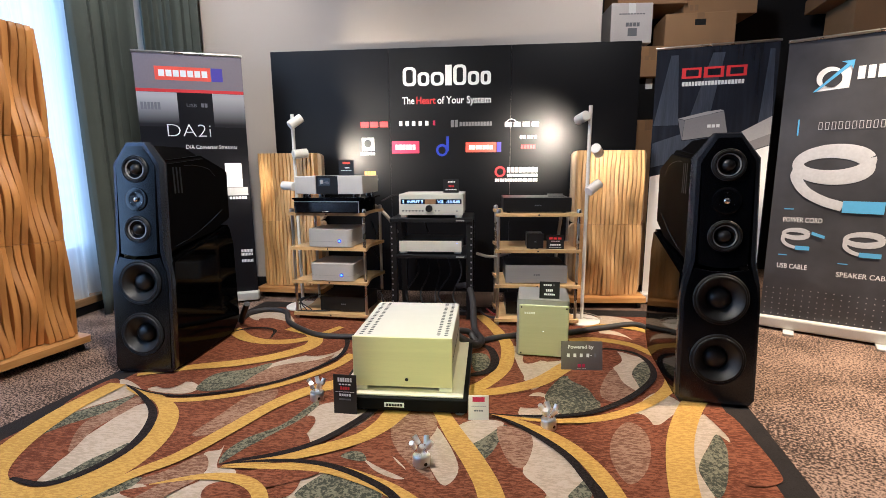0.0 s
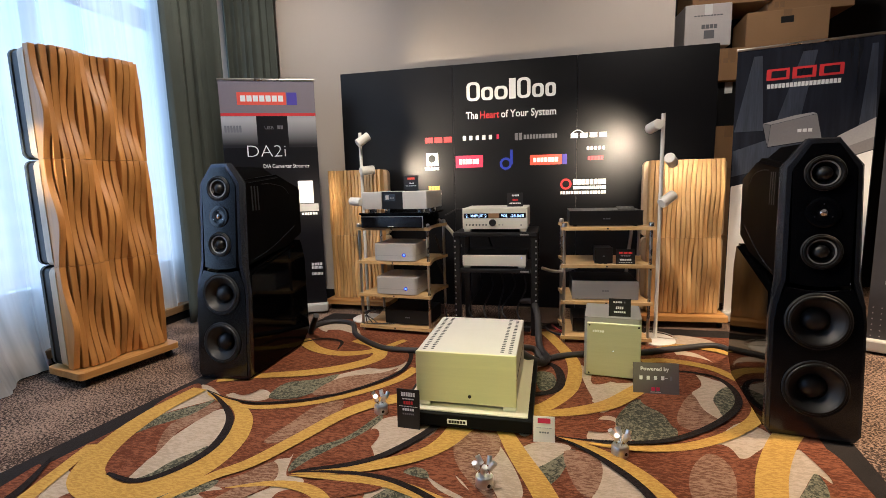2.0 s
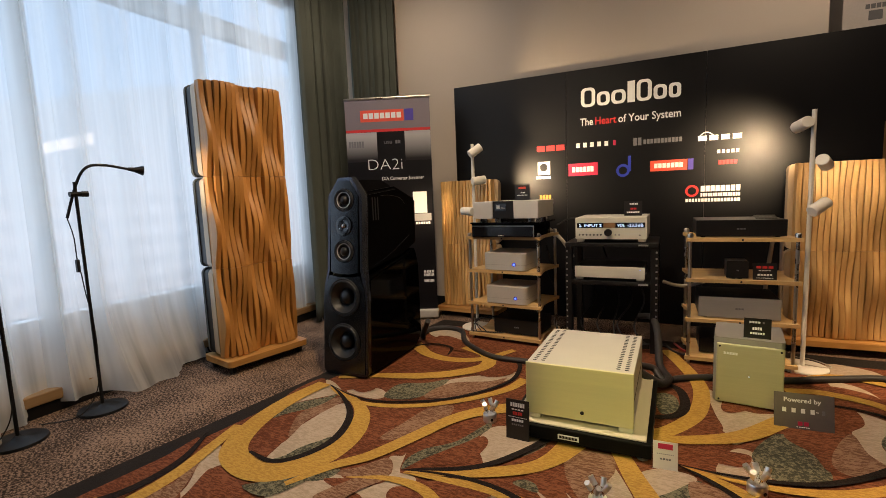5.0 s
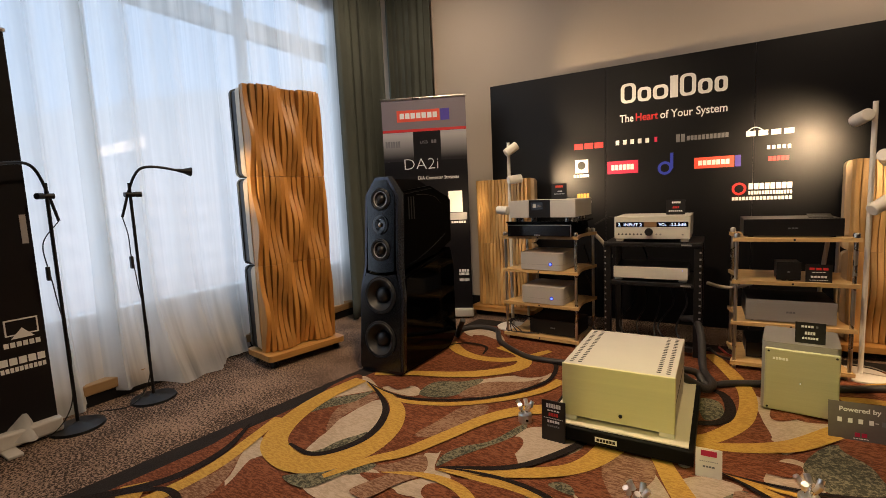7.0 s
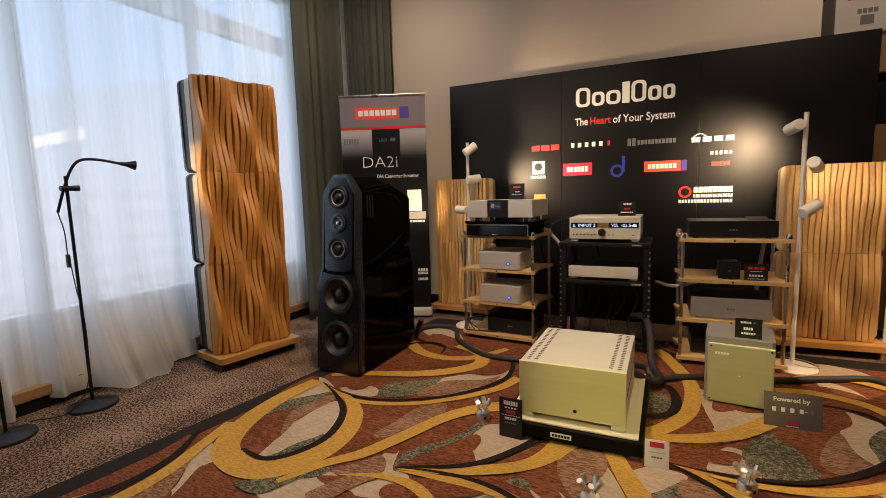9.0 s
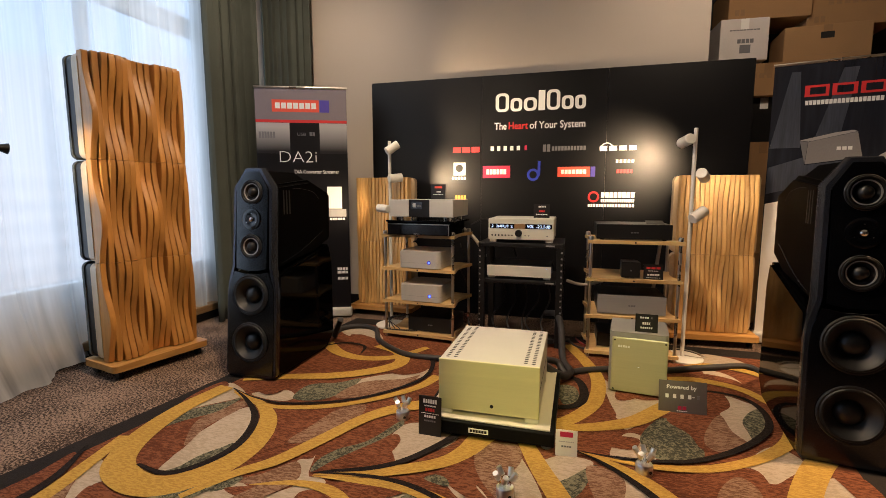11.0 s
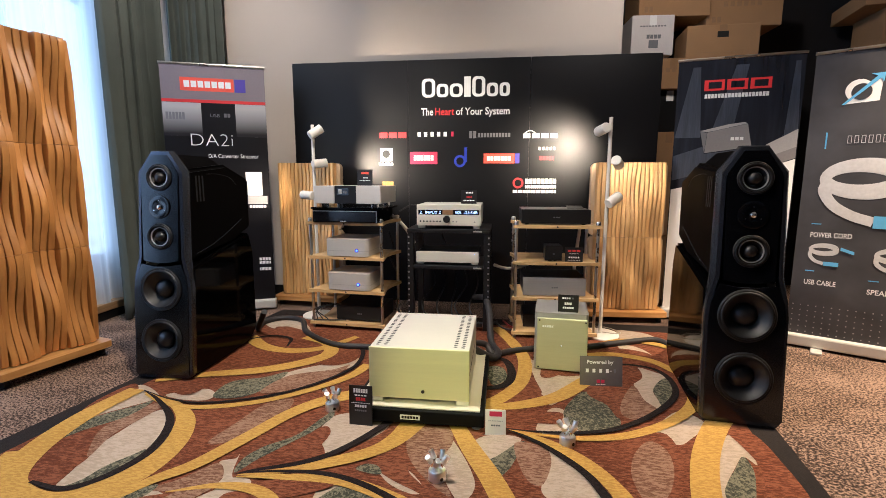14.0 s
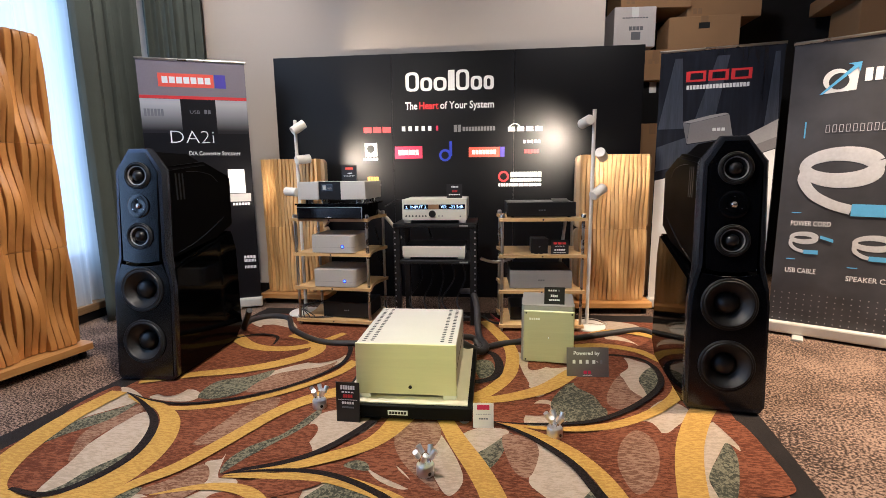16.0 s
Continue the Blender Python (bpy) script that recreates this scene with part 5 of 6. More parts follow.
writing("Powered by", -0.075, -0.0006, 0.125, 0.027, "white_print", sg, 0.14, bold=0.0006)
conditioner_cube(pose(0.196, 2.685, 0, 0, 0, -6))
placard(pose(0.385, 2.71, 0.351, 0, 0, -4), 0.115, 0.10, "black card with white print on the grey cube",
        ((0.75, 0.85, 0.2, 0.6, 4, "white_print"), (0.75, 0.85, 0.68, 0.75, 1, "grey_print"), (0.42, 0.56, 0.32, 0.66, 4, "white_print"), (0.2, 0.3, 0.24, 0.76, 6, "white_print")), lean=6)
for x, y, q in ((-0.80, 2.07, 20), (-0.222, 1.605, 50), (0.29, 1.905, 10)):
    chrome_stand(pose(x, y, 0), q)

# ---- racks and what stands on them ----
disc_drive(pose(-1.36, 3.25, 0.80, 0, 0, -4))
dac(pose(-1.345, 3.26, 0.908, 0, 0, -4))
placard(pose(-1.01, 3.40, 1.06, 0, 0, -4), 0.115, 0.115, "black card with a red plate on the converter",
        ((0.72, 0.86, 0.25, 0.75, 1, "orange_print"), (0.45, 0.52, 0.4, 0.7, 4, "white_print"), (0.3, 0.34, 0.15, 0.85, 7, "white_print")), lean=4)
streamer_box(pose(-1.28, 3.27, 0.548, 0, 0, -5), "pale grey server box with a blue light on the shelf")
streamer_box(pose(-1.275, 3.27, 0.297, 0, 0, -5), "pale grey server box with a blue light on the shelf")
plain_component(pose(-1.23, 3.33, 0.05, 0, 0, -5), 0.36, 0.28, 0.12, "rubber", "rubber", "black component with cables on the bottom shelf")
slotted_rack(pose(-0.685, 3.35, 0))
preamplifier(pose(-0.612, 3.345, 0.758))
placard(pose(-0.25, 3.49, 0.928, 0, 0, 0), 0.115, 0.10, "black card with red and white print on the preamplifier",
        ((0.75, 0.87, 0.3, 0.75, 5, "white_print"), (0.42, 0.55, 0.35, 0.68, 4, "red_print"), (0.2, 0.28, 0.15, 0.85, 7, "white_print")), lean=4)
power_supply(pose(-0.622, 3.355, 0.492))
plain_component(pose(0.128, 3.27, 0.80, 0, 0, 2), 0.465, 0.33, 0.105, "black_case", "black_case", "flat black component on the top shelf")
placard(pose(0.50, 3.36, 0.906, 0, 0, 0), 0.11, 0.10, "black card lying on the flat component", ((0.4, 0.5, 0.2, 0.8, 4, "grey_print"),), lean=80)
plain_component(pose(0.293, 3.26, 0.548, 0, 0, 2), 0.115, 0.12, 0.112, "black_case", "black_case", "small black cube component on the shelf")
placard(pose(0.49, 3.275, 0.548, 0, 0, 2), 0.12, 0.10, "black card with red print on the shelf",
        ((0.68, 0.82, 0.15, 0.85, 3, "red_print"), (0.54, 0.58, 0.25, 0.75, 4, "white_print"), (0.25, 0.36, 0.2, 0.8, 5, "white_print"), (0.1, 0.13, 0.15, 0.85, 8, "white_print")), lean=6)
plain_component(pose(0.15, 3.27, 0.297, 0, 0, 2), 0.43, 0.33, 0.135, "black_case", "grey_alu", "grey aluminium component with a curved front line")
plain_component(pose(0.16, 3.33, 0.05, 0, 0, 2), 0.40, 0.28, 0.10, "black_case", "black_case", "black component on the bottom shelf")

# ---- cables ----
cable([(-1.62, 2.98, 0.20), (-1.75, 3.12, 0.03), (-1.80, 3.30, 0.02), (-1.70, 3.42, 0.02), (-1.53, 3.38, 0.02), (-1.38, 3.12, 0.02), (-1.10, 2.90, 0.02), (-0.86, 2.88, 0.02), (-0.62, 2.90, 0.02), (-0.45, 2.80, 0.08), (-0.45, 2.58, 0.2)], 0.020, "thick braided black loudspeaker cable on the carpet")
cable([(1.10, 2.95, 0.20), (1.13, 3.15, 0.03), (1.05, 3.27, 0.02), (0.79, 3.17, 0.02), (0.54, 3.06, 0.02), (0.28, 3.01, 0.02), (0.08, 2.93, 0.02), (-0.04, 2.86, 0.02), (-0.10, 2.90, 0.07), (-0.25, 2.76, 0.12), (-0.25, 2.58, 0.2)], 0.020, "thick braided black loudspeaker cable on the carpet")
cable([(-0.20, 3.50, 0.22), (-0.12, 3.40, 0.24), (-0.08, 3.24, 0.18), (-0.06, 3.02, 0.05), (-0.01, 2.86, 0.03), (-0.05, 2.72, 0.05), (-0.16, 2.64, 0.14), (-0.20, 2.57, 0.2)], 0.022, "thick black cable from the rack to the amplifier")
for k in range(6):
    x = -0.56 + 0.085 * k
    cable([(x, 3.70, 0.44), (x + 0.04, 3.60, 0.30), (x - 0.05 + 0.03 * (k % 3), 3.52, 0.14), (x + 0.05, 3.47, 0.035), (x + 0.16 - 0.05 * (k % 2), 3.55, 0.02)], 0.006, "thin black cable hanging inside the rack")
cable([(-0.92, 3.62, 0.86), (-0.84, 3.66, 0.80), (-0.76, 3.66, 0.72), (-0.70, 3.70, 0.60)], 0.014, "pale cable between the racks", "pale_cable")
cable([(-0.06, 3.68, 0.44), (0.02, 3.64, 0.425), (0.10, 3.62, 0.43), (0.20, 3.64, 0.46)], 0.012, "pale cable between the racks", "pale_cable")
cable([(0.56, 3.62, 0.80), (0.58, 3.66, 0.74), (0.57, 3.68, 0.60), (0.55, 3.66, 0.4)], 0.012, "pale cable behind the shelves", "pale_cable")
for k in range(4):
    x = -1.33 + 0.02 * k
    cable([(x, 3.50, 0.13), (x - 0.07 - 0.03 * k, 3.42, 0.11), (x - 0.09 + 0.02 * k, 3.32, 0.062), (x - 0.02, 3.29, 0.06), (x + 0.12, 3.31, 0.06)], 0.004, "thin black cable looping on the bottom shelf")
for k in range(3):
    cable([(-0.90, 3.66, 0.30 + 0.2 * k), (-0.84, 3.70, 0.22 + 0.1 * k), (-0.82, 3.62, 0.09), (-0.76, 3.50, 0.012), (-0.70 + 0.04 * k, 3.36, 0.012)], 0.006, "thin black cable falling from the rack")
cable([(0.02, 3.60, 0.012), (0.08, 3.45, 0.014), (0.16, 3.42, 0.016), (0.26, 3.50, 0.014), (0.32, 3.62, 0.012)], 0.007, "thin red cable on the carpet under the rack", "red_cable")
cable([(-0.04, 3.55, 0.012), (0.03, 3.40, 0.014), (0.14, 3.36, 0.016), (0.24, 3.44, 0.014)], 0.008, "black mains cable on the carpet under the rack")
cable([(0.71, 3.40, 0.02), (0.80, 3.34, 0.03), (0.86, 3.42, 0.012), (0.80, 3.52, 0.012), (0.70, 3.56, 0.012)], 0.003, "thin clear cord beside the lamp base", "pale_cable")
cable([(-0.80, 3.60, 0.86), (-0.70, 3.75, 0.9), (-0.55, 3.80, 0.80), (-0.45, 3.72, 0.6)], 0.006, "thin black cable behind the converter")

# ---- lamps by the window ----
gooseneck_lamp(pose(-2.87, 1.405, 0), (0.25, 0.97, 0), "black gooseneck floor lamp on a round base before the curtain")
gooseneck_lamp(pose(-2.87, 1.02, 0), (0.45, -0.89, 0), "black gooseneck floor lamp on a round base beside the banner")

# ---- banners ----
b = rollup_banner(pose(-2.275, 3.60, 0, 0, 0, 23) @ Matrix.Diagonal((0.885, 1, 1, 1)), 0.85, 2.0, "mauve, black and silver roll-up banner beside the drape", "banner_black")
quad("grey_field", ((-0.424, 1.72), (0.424, 1.72), (0.424, 1.979), (-0.424, 1.979)), -0.0018, "banner_grey", b)
quad("red_line", ((-0.424, 1.697), (0.424, 1.697), (0.424, 1.72), (-0.424, 1.72)), -0.0018, "red_print", b)
quad("vermilion_plate", ((-0.27, 1.785), (0.165, 1.785), (0.165, 1.885), (-0.27, 1.885)), -0.0028, "orange_print", b)
quad("indigo_plate", ((0.172, 1.785), (0.262, 1.785), (0.262, 1.885), (0.172, 1.885)), -0.0028, "indigo_print", b)
bars("plate_mark", -0.24, 0.14, 1.812, 1.860, -0.003, "white_print", b, 7, 0.25)
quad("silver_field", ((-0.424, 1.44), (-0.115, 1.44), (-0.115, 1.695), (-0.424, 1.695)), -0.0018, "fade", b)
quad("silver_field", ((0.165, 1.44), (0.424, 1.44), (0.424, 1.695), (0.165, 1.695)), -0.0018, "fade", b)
bars("framed_mark", -0.40, -0.25, 1.565, 1.62, -0.0026, "grey_print", b, 6, 0.3)
writing("USB", -0.045, -0.0016, 1.59, 0.036, "grey_print", b, 0.08)
bars("thin_mark", 0.07, 0.12, 1.59, 1.62, -0.002, "grey_print", b, 2)
writing("DA2i", -0.215, -0.0028, 1.365, 0.140, "white_print", b, 0.345, bold=-0.0028)
writing("D/A Converter Streamer", -0.08, -0.0016, 1.272, 0.045, "white_print", b, 0.42)
quad("lamp_picture", ((0.22, 0.97), (0.36, 0.97), (0.36, 1.16), (0.22, 1.16)), -0.0018, "white_print", b)
quad("lamp_picture_base", ((0.20, 0.90), (0.40, 0.90), (0.40, 0.965), (0.20, 0.965)), -0.0018, "banner_silver", b)
bars("slogan_line", 0.24, 0.385, 0.87, 0.89, -0.002, "white_print", b, 6)
for z, n in ((0.425, 4), (0.395, 8), (0.34, 8)):
    bars("company_line", 0.30, 0.40, z, z + 0.024, -0.002, "white_print", b, n)

b = rollup_banner(pose(1.68, 3.81, 0, 0, 0, -13), 0.80, 2.0, "dark slate roll-up banner with red mark and grey boxes", "banner_navy")
bars("red_mark", -0.22, 0.207, 1.757, 1.833, -0.0018, "red_print", b, 3, 0.12)
for x in (-0.192, -0.047, 0.10):
    quad("mark_gap", ((x, 1.772), (x + 0.085, 1.772), (x + 0.085, 1.818), (x, 1.818)), -0.0032, "banner_navy", b)
for x0, x1, x2, x3 in ((-0.30, -0.25, -0.395, -0.22), (-0.02, 0.06, -0.16, -0.02), (0.34, 0.37, 0.31, 0.395)):
    quad("printed_ray", ((x2, 1.42), (x3, 1.42), (x1, 1.93), (x0, 1.93)), -0.0012, "ray_print", b)
bars("tagline", -0.213, 0.195, 1.703, 1.733, -0.0018, "white_print", b, 19, 0.25)
quad("box_front", ((-0.185, 1.305), (0.118, 1.345), (0.083, 1.512), (-0.175, 1.455)), -0.0018, "box_print", b)
quad("box_top", ((-0.223, 1.468), (-0.175, 1.458), (0.083, 1.514), (0.06, 1.524), (-0.034, 1.512)), -0.0018, "banner_silver", b)
quad("box_side", ((-0.223, 1.466), (-0.195, 1.34), (-0.187, 1.305), (-0.177, 1.454)), -0.0018, "grey_print", b)
bars("box_mark", -0.02, 0.062, 1.395, 1.418, -0.003, "white_print", b, 3)
quad("slab_top", ((-0.395, 1.285), (-0.20, 1.352), (-0.187, 1.30), (0.12, 1.338), (0.15, 1.24), (-0.395, 1.10)), -0.0018, "ray_print", b)
quad("slab_top", ((0.03, 1.19), (0.395, 1.34), (0.395, 1.465), (0.21, 1.36)), -0.0022, "banner_silver", b)
quad("slab_front", ((0.03, 1.19), (0.02, 1.13), (0.395, 1.26), (0.395, 1.34)), -0.0022, "box_print", b)
quad("white_field", ((-0.395, 0.09), (0.395, 0.09), (0.395, 1.255), (0.10, 1.15), (-0.395, 1.03)), -0.0014, "white_print", b)

b = rollup_banner(pose(2.29, 3.145, 0, 0, 0, -31), 0.85, 1.9, "slate roll-up banner with white cable pictures and blue marks", "banner_slate")
part("mark_disc", L([(0, 0), (0.064, 0), (0.064, 0.001), (0, 0.001)], pose(-0.203, -0.0014, 1.643, 90, 0, 0), 32), "white_print", b)
quad("mark_wedge", ((-0.276, 1.563), (-0.105, 1.575), (-0.098, 1.715)), -0.0014, "white_print", b)
part("mark_eye", L([(0, 0), (0.048, 0), (0.048, 0.001), (0, 0.001)], pose(-0.190, -0.0026, 1.633, 90, 0, 0), 28), "banner_slate", b)
quad("mark_arrow", ((-0.278, 1.562), (-0.262, 1.562), (-0.108, 1.705), (-0.096, 1.68), (-0.092, 1.735), (-0.155, 1.732), (-0.125, 1.718)), -0.0038, "cyan_print", b)
bars("word_mark", -0.072, 0.33, 1.62, 1.695, -0.0018, "white_print", b, 9, 0.35)
bars("word_mark", 0.09, 0.33, 1.565, 1.59, -0.0018, "white_print", b, 9, 0.3)
bars("blue_bar", -0.334, -0.326, 1.30, 1.40, -0.0018, "cyan_print", b)
for k in range(11):
    hollow("product_line", -0.228 + 0.0325 * k, -0.208 + 0.0325 * k, 1.330, 1.376, 0.003, "coil_print", b)


def coil(cx, cz, rx, rz, r, tail, plug):
    """A printed picture of a looped pale cable with blue plugs. tail: the points of its free end; plug: where the end plug stops."""
    loops = [(cx + rx * math.cos(a), 0, cz + rz * (math.sin(a) + 0.26 * math.cos(a / 2 + 0.1))) for a in [0.2 + 4 * math.pi * k / 80 for k in range(81)]]
    for depth, pts in ((0.0022, loops), (0.0030, [tuple(p) for p in smooth_path([(x, 0, z) for x, z in tail], 8)])):
        bm = tube(bmesh.new(), pts, r, 10)
        for v in bm.verts:
            v.co.y = -depth + 0.02 * v.co.y
        part("cable_picture", bm, "coil_print", b)
    (x0, z0), (x1, z1) = tail[-1], plug
    k = r * 1.25 / math.hypot(x1 - x0, z1 - z0)
    dx, dz = -(z1 - z0) * k, (x1 - x0) * k
    quad("plug_picture", ((x0 + dx, z0 + dz), (x0 - dx, z0 - dz), (x1 - dx, z1 - dz), (x1 + dx, z1 + dz)), -0.0044, "cyan_print", b)


coil(-0.134, 1.115, 0.175, 0.082, 0.030, ((-0.305, 1.08), (-0.31, 1.03), (-0.255, 0.945), (-0.16, 0.885), (-0.06, 0.852)), (0.138, 0.850))
coil(-0.277, 0.664, 0.065, 0.026, 0.0105, ((-0.342, 0.65), (-0.342, 0.618), (-0.315, 0.588), (-0.272, 0.573)), (-0.197, 0.573))
coil(0.065, 0.650, 0.088, 0.034, 0.012, ((-0.022, 0.64), (-0.02, 0.60), (0.01, 0.572), (0.05, 0.556)), (0.155, 0.555))
for x, z, w in ((-0.354, 0.824, 0.05), (-0.359, 0.517, 0.047), (-0.046, 0.487, 0.05)):
    bars("blue_dash", x, x + w, z, z + 0.006, -0.0018, "cyan_print", b)
quad("plug_picture", ((-0.195, 0.685), (-0.195, 0.665), (-0.127, 0.642), (-0.127, 0.662)), -0.0050, "cyan_print", b)
writing("POWER CORD", -0.353, -0.0016, 0.742, 0.045, "white_print", b, 0.205, bold=0.0005)
writing("USB CABLE", -0.359, -0.0016, 0.430, 0.045, "white_print", b, 0.162, bold=0.0005)
writing("SPEAKER CABLE", -0.046, -0.0016, 0.405, 0.045, "white_print", b, 0.272, bold=0.0005)
bm = bmesh.new()
for i in range(21):
    for j in range(6):
        box(bm, -0.405 + 0.04 * i, -0.399 + 0.04 * i, -0.0022, -0.0014, 0.105 + 0.036 * j, 0.111 + 0.036 * j)
tagged(part("dot_field", bm, "banner_silver", b), kind="stuff")

b = rollup_banner(pose(-2.93, 0.53, 0, 0, 0, 88), 0.85, 2.0, "black roll-up banner with white marks before the curtain", "banner_black")
quad("frame_mark", ((0.27, 0.54), (0.40, 0.54), (0.40, 0.62), (0.27, 0.62)), -0.0018, "white_print", b)
quad("frame_mark_inside", ((0.277, 0.547), (0.393, 0.547), (0.393, 0.613), (0.277, 0.613)), -0.003, "banner_black", b)
quad("triangle_mark", ((0.29, 0.525), (0.38, 0.525), (0.335, 0.575)), -0.0042, "white_print", b)
bars("slogan_line", 0.26, 0.40, 0.485, 0.51, -0.0018, "white_print", b, 6)
bars("company_line", 0.20, 0.41, 0.40, 0.435, -0.0018, "white_print", b, 6, 0.2)
bars("company_line", 0.20, 0.41, 0.365, 0.388, -0.0018, "white_print", b, 12)
bars("grey_mark", 0.385, 0.41, 0.98, 1.12, -0.0018, "banner_silver", b)

# ---- storage recess ----
for x, y, z, w, d, h, q, hole, body, lab in (
        (1.27, 4.56, 2.19, 0.36, 0.36, 0.33, 3, False, "white_carton", "white carton with grey print stacked on brown cartons"),
        (1.86, 4.58, 2.16, 0.58, 0.40, 0.27, -4, True, "cardboard", "brown carton with a hand hole on the stack"),
        (1.45, 4.60, 2.52, 0.60, 0.45, 0.30, 2, False, "cardboard", "brown carton on top of the stack"),
        (2.05, 4.66, 2.435, 0.62, 0.45, 0.30, 0, False, "cardboard", "brown carton on top of the stack"),
        (1.46, 4.55, 1.90, 0.62, 0.45, 0.255, 1, False, "cardboard", "brown carton in the tall stack"),
        (2.10, 4.62, 1.78, 0.62, 0.45, 0.375, -3, False, "cardboard", "brown carton in the tall stack"),
        (1.45, 4.50, 1.18, 0.56, 0.45, 0.34, 2, False, "cardboard", "brown carton in the tall stack"),
        (1.47, 4.62, 1.525, 0.50, 0.40, 0.37, 0, False, "black_case", "black flight case in the tall stack"),
        (1.46, 4.50, 0.60, 0.60, 0.48, 0.575, 0, False, "cardboard", "brown carton in the tall stack"),
        (1.46, 4.50, 0.0, 0.62, 0.50, 0.595, 0, False, "cardboard", "brown carton on the floor"),
        (2.12, 4.52, 1.18, 0.60, 0.48, 0.595, 4, False, "cardboard", "brown carton in the tall stack"),
        (2.12, 4.52, 0.60, 0.60, 0.48, 0.575, 2, False, "cardboard", "brown carton in the tall stack"),
        (2.12, 4.52, 0.0, 0.62, 0.50, 0.595, 0, False, "cardboard", "brown carton on the floor"),
        (3.42, 4.55, 2.12, 0.62, 0.45, 0.40, -6, False, "cardboard", "brown carton on a tall dark stack"),
        (3.36, 4.45, 2.525, 0.90, 0.60, 0.12, -10, False, "cardboard", "flat brown carton on top of the stack"),
        (3.42, 4.50, 0.0, 0.66, 0.50, 2.115, 0, False, "black_case", "tall black case standing in the recess")):
    c = carton(pose(x, y, z, 0, 0, q), w, d, h, lab, body, hole)
    if z in (2.52, 2.435, 1.90, 1.78):
        bars("print_line", -w * 0.28, w * 0.22, h * 0.55, h * 0.70, -0.0008, "tape", c, 6, 0.5)
        bars("print_line", -w * 0.42, -w * 0.30, h * 0.12, h * 0.28, -0.0008, "tape", c, 2, 0.3)
    if body == "white_carton":
        bars("script_line", -0.11, 0.11, h * 0.72, h * 0.75, -0.0008, "grey_print", c, 9, 0.3)
        bars("box_mark", -0.05, 0.07, h * 0.42, h * 0.52, -0.0008, "grey_print", c, 4, 0.2)
        bars("box_mark", -0.03, 0.05, h * 0.18, h * 0.38, -0.0008, "grey_print", c, 1)

# ---- patterned carpet ----
CARPET = thing("carpet", Matrix(), "patterned carpet of swirling gold, rust, sage and black", "carpet", kind="structure")


def edge_x(y, inset=0.0):
    return -2.312 + 0.125 * y + inset, 0.928 + 0.142 * y - inset


def sheet(name, pts, z, material, thick=0.0004):
    bm = bmesh.new()
    vs = [bm.verts.new((x, y, z)) for x, y in pts]
    bmesh.ops.triangle_fill(bm, use_beauty=True, edges=[bm.edges.new((vs[k], vs[(k + 1) % len(vs)])) for k in range(len(vs))])
    return part(name, bm, material, CARPET)


def field(name, y0, y1, inset, z, material):
    a, b, c, d = *edge_x(y0, inset), *edge_x(y1, inset)
    return sheet(name, ((a, y0), (b, y0), (d, y1 - 0.03), (c, y1 + 0.03)), z, material)


field("border", -2.6, 3.68, 0.0, 0.0012, "border")
field("field", -2.5, 3.52, 0.118, 0.0020, "c_rust")
LAYER = [0.0024]


def repeat(ob):
    """The same motif once more for every repeat of the weave towards the room."""
    ys = [v.co.y for v in ob.data.vertices]
    for k in (1, 2):
        if max(ys) - 2.12 * k < 1.15 and min(ys) - 2.12 * k > -2.45:
            o = new(ob.name.split(".")[0], ob.data)
            o.parent = CARPET
            o.location = (-0.28 * k, -2.12 * k, 0)


def leaf(material, pts):
    """A patch of one yarn colour with a curved outline."""
    n = len(pts)
    out = []
    for i in range(n):
        a, b, c, d = (Vector(pts[(i + k) % n]) for k in (-1, 0, 1, 2))
        for k in range(5):
            t = k / 5
            out.append(0.5 * (2 * b + (c - a) * t + (2 * a - 5 * b + 4 * c - d) * t * t + (3 * b - a - 3 * c + d) * t ** 3))
    LAYER[0] += 0.00008
    repeat(sheet("motif", [(p.x, p.y) for p in out], LAYER[0], material))


def ribbon(material, pts, w0, w1, w2):
    """A swirling band, w0 wide at its start, w1 in its middle and w2 at its end."""
    c = [p for p in smooth_path([(x, y, 0) for x, y in pts], 10)]
    n = len(c) - 1
    LAYER[0] += 0.00008
    bm, prev = bmesh.new(), None
    for i, p in enumerate(c):
        d = (c[min(i + 1, n)] - c[max(i - 1, 0)]).normalized()
        t = i / n
        w = (w0 + (w1 - w0) * math.sin(math.pi * min(t, 0.5))) if t < 0.5 else (w2 + (w1 - w2) * math.sin(math.pi * (1 - t)))
        s = Vector((-d.y, d.x, 0)) * max(w, 0.002) / 2
        row = [bm.verts.new((p.x + q * s.x, p.y + q * s.y, LAYER[0])) for q in (-1, 1)]
        if prev:
            bm.faces.new((prev[0], prev[1], row[1], row[0]))
        prev = row
    repeat(part("ribbon", bm, material, CARPET))


leaf("c_sand", [(-1.59, 1.38), (-1.62, 1.49), (-1.66, 1.61), (-1.66, 1.76), (-1.65, 1.91), (-1.60, 1.96), (-1.51, 1.86), (-1.46, 1.75), (-1.44, 1.64), (-1.51, 1.52), (-1.53, 1.43)])
leaf("c_sand", [(-1.96, 1.83), (-1.95, 2.02), (-1.93, 2.20), (-1.74, 2.10), (-1.74, 2.04), (-1.85, 1.91), (-1.91, 1.82)])
leaf("c_sand", [(-1.71, 2.11), (-1.56, 2.20), (-1.46, 2.15), (-1.47, 2.08), (-1.59, 2.07)])
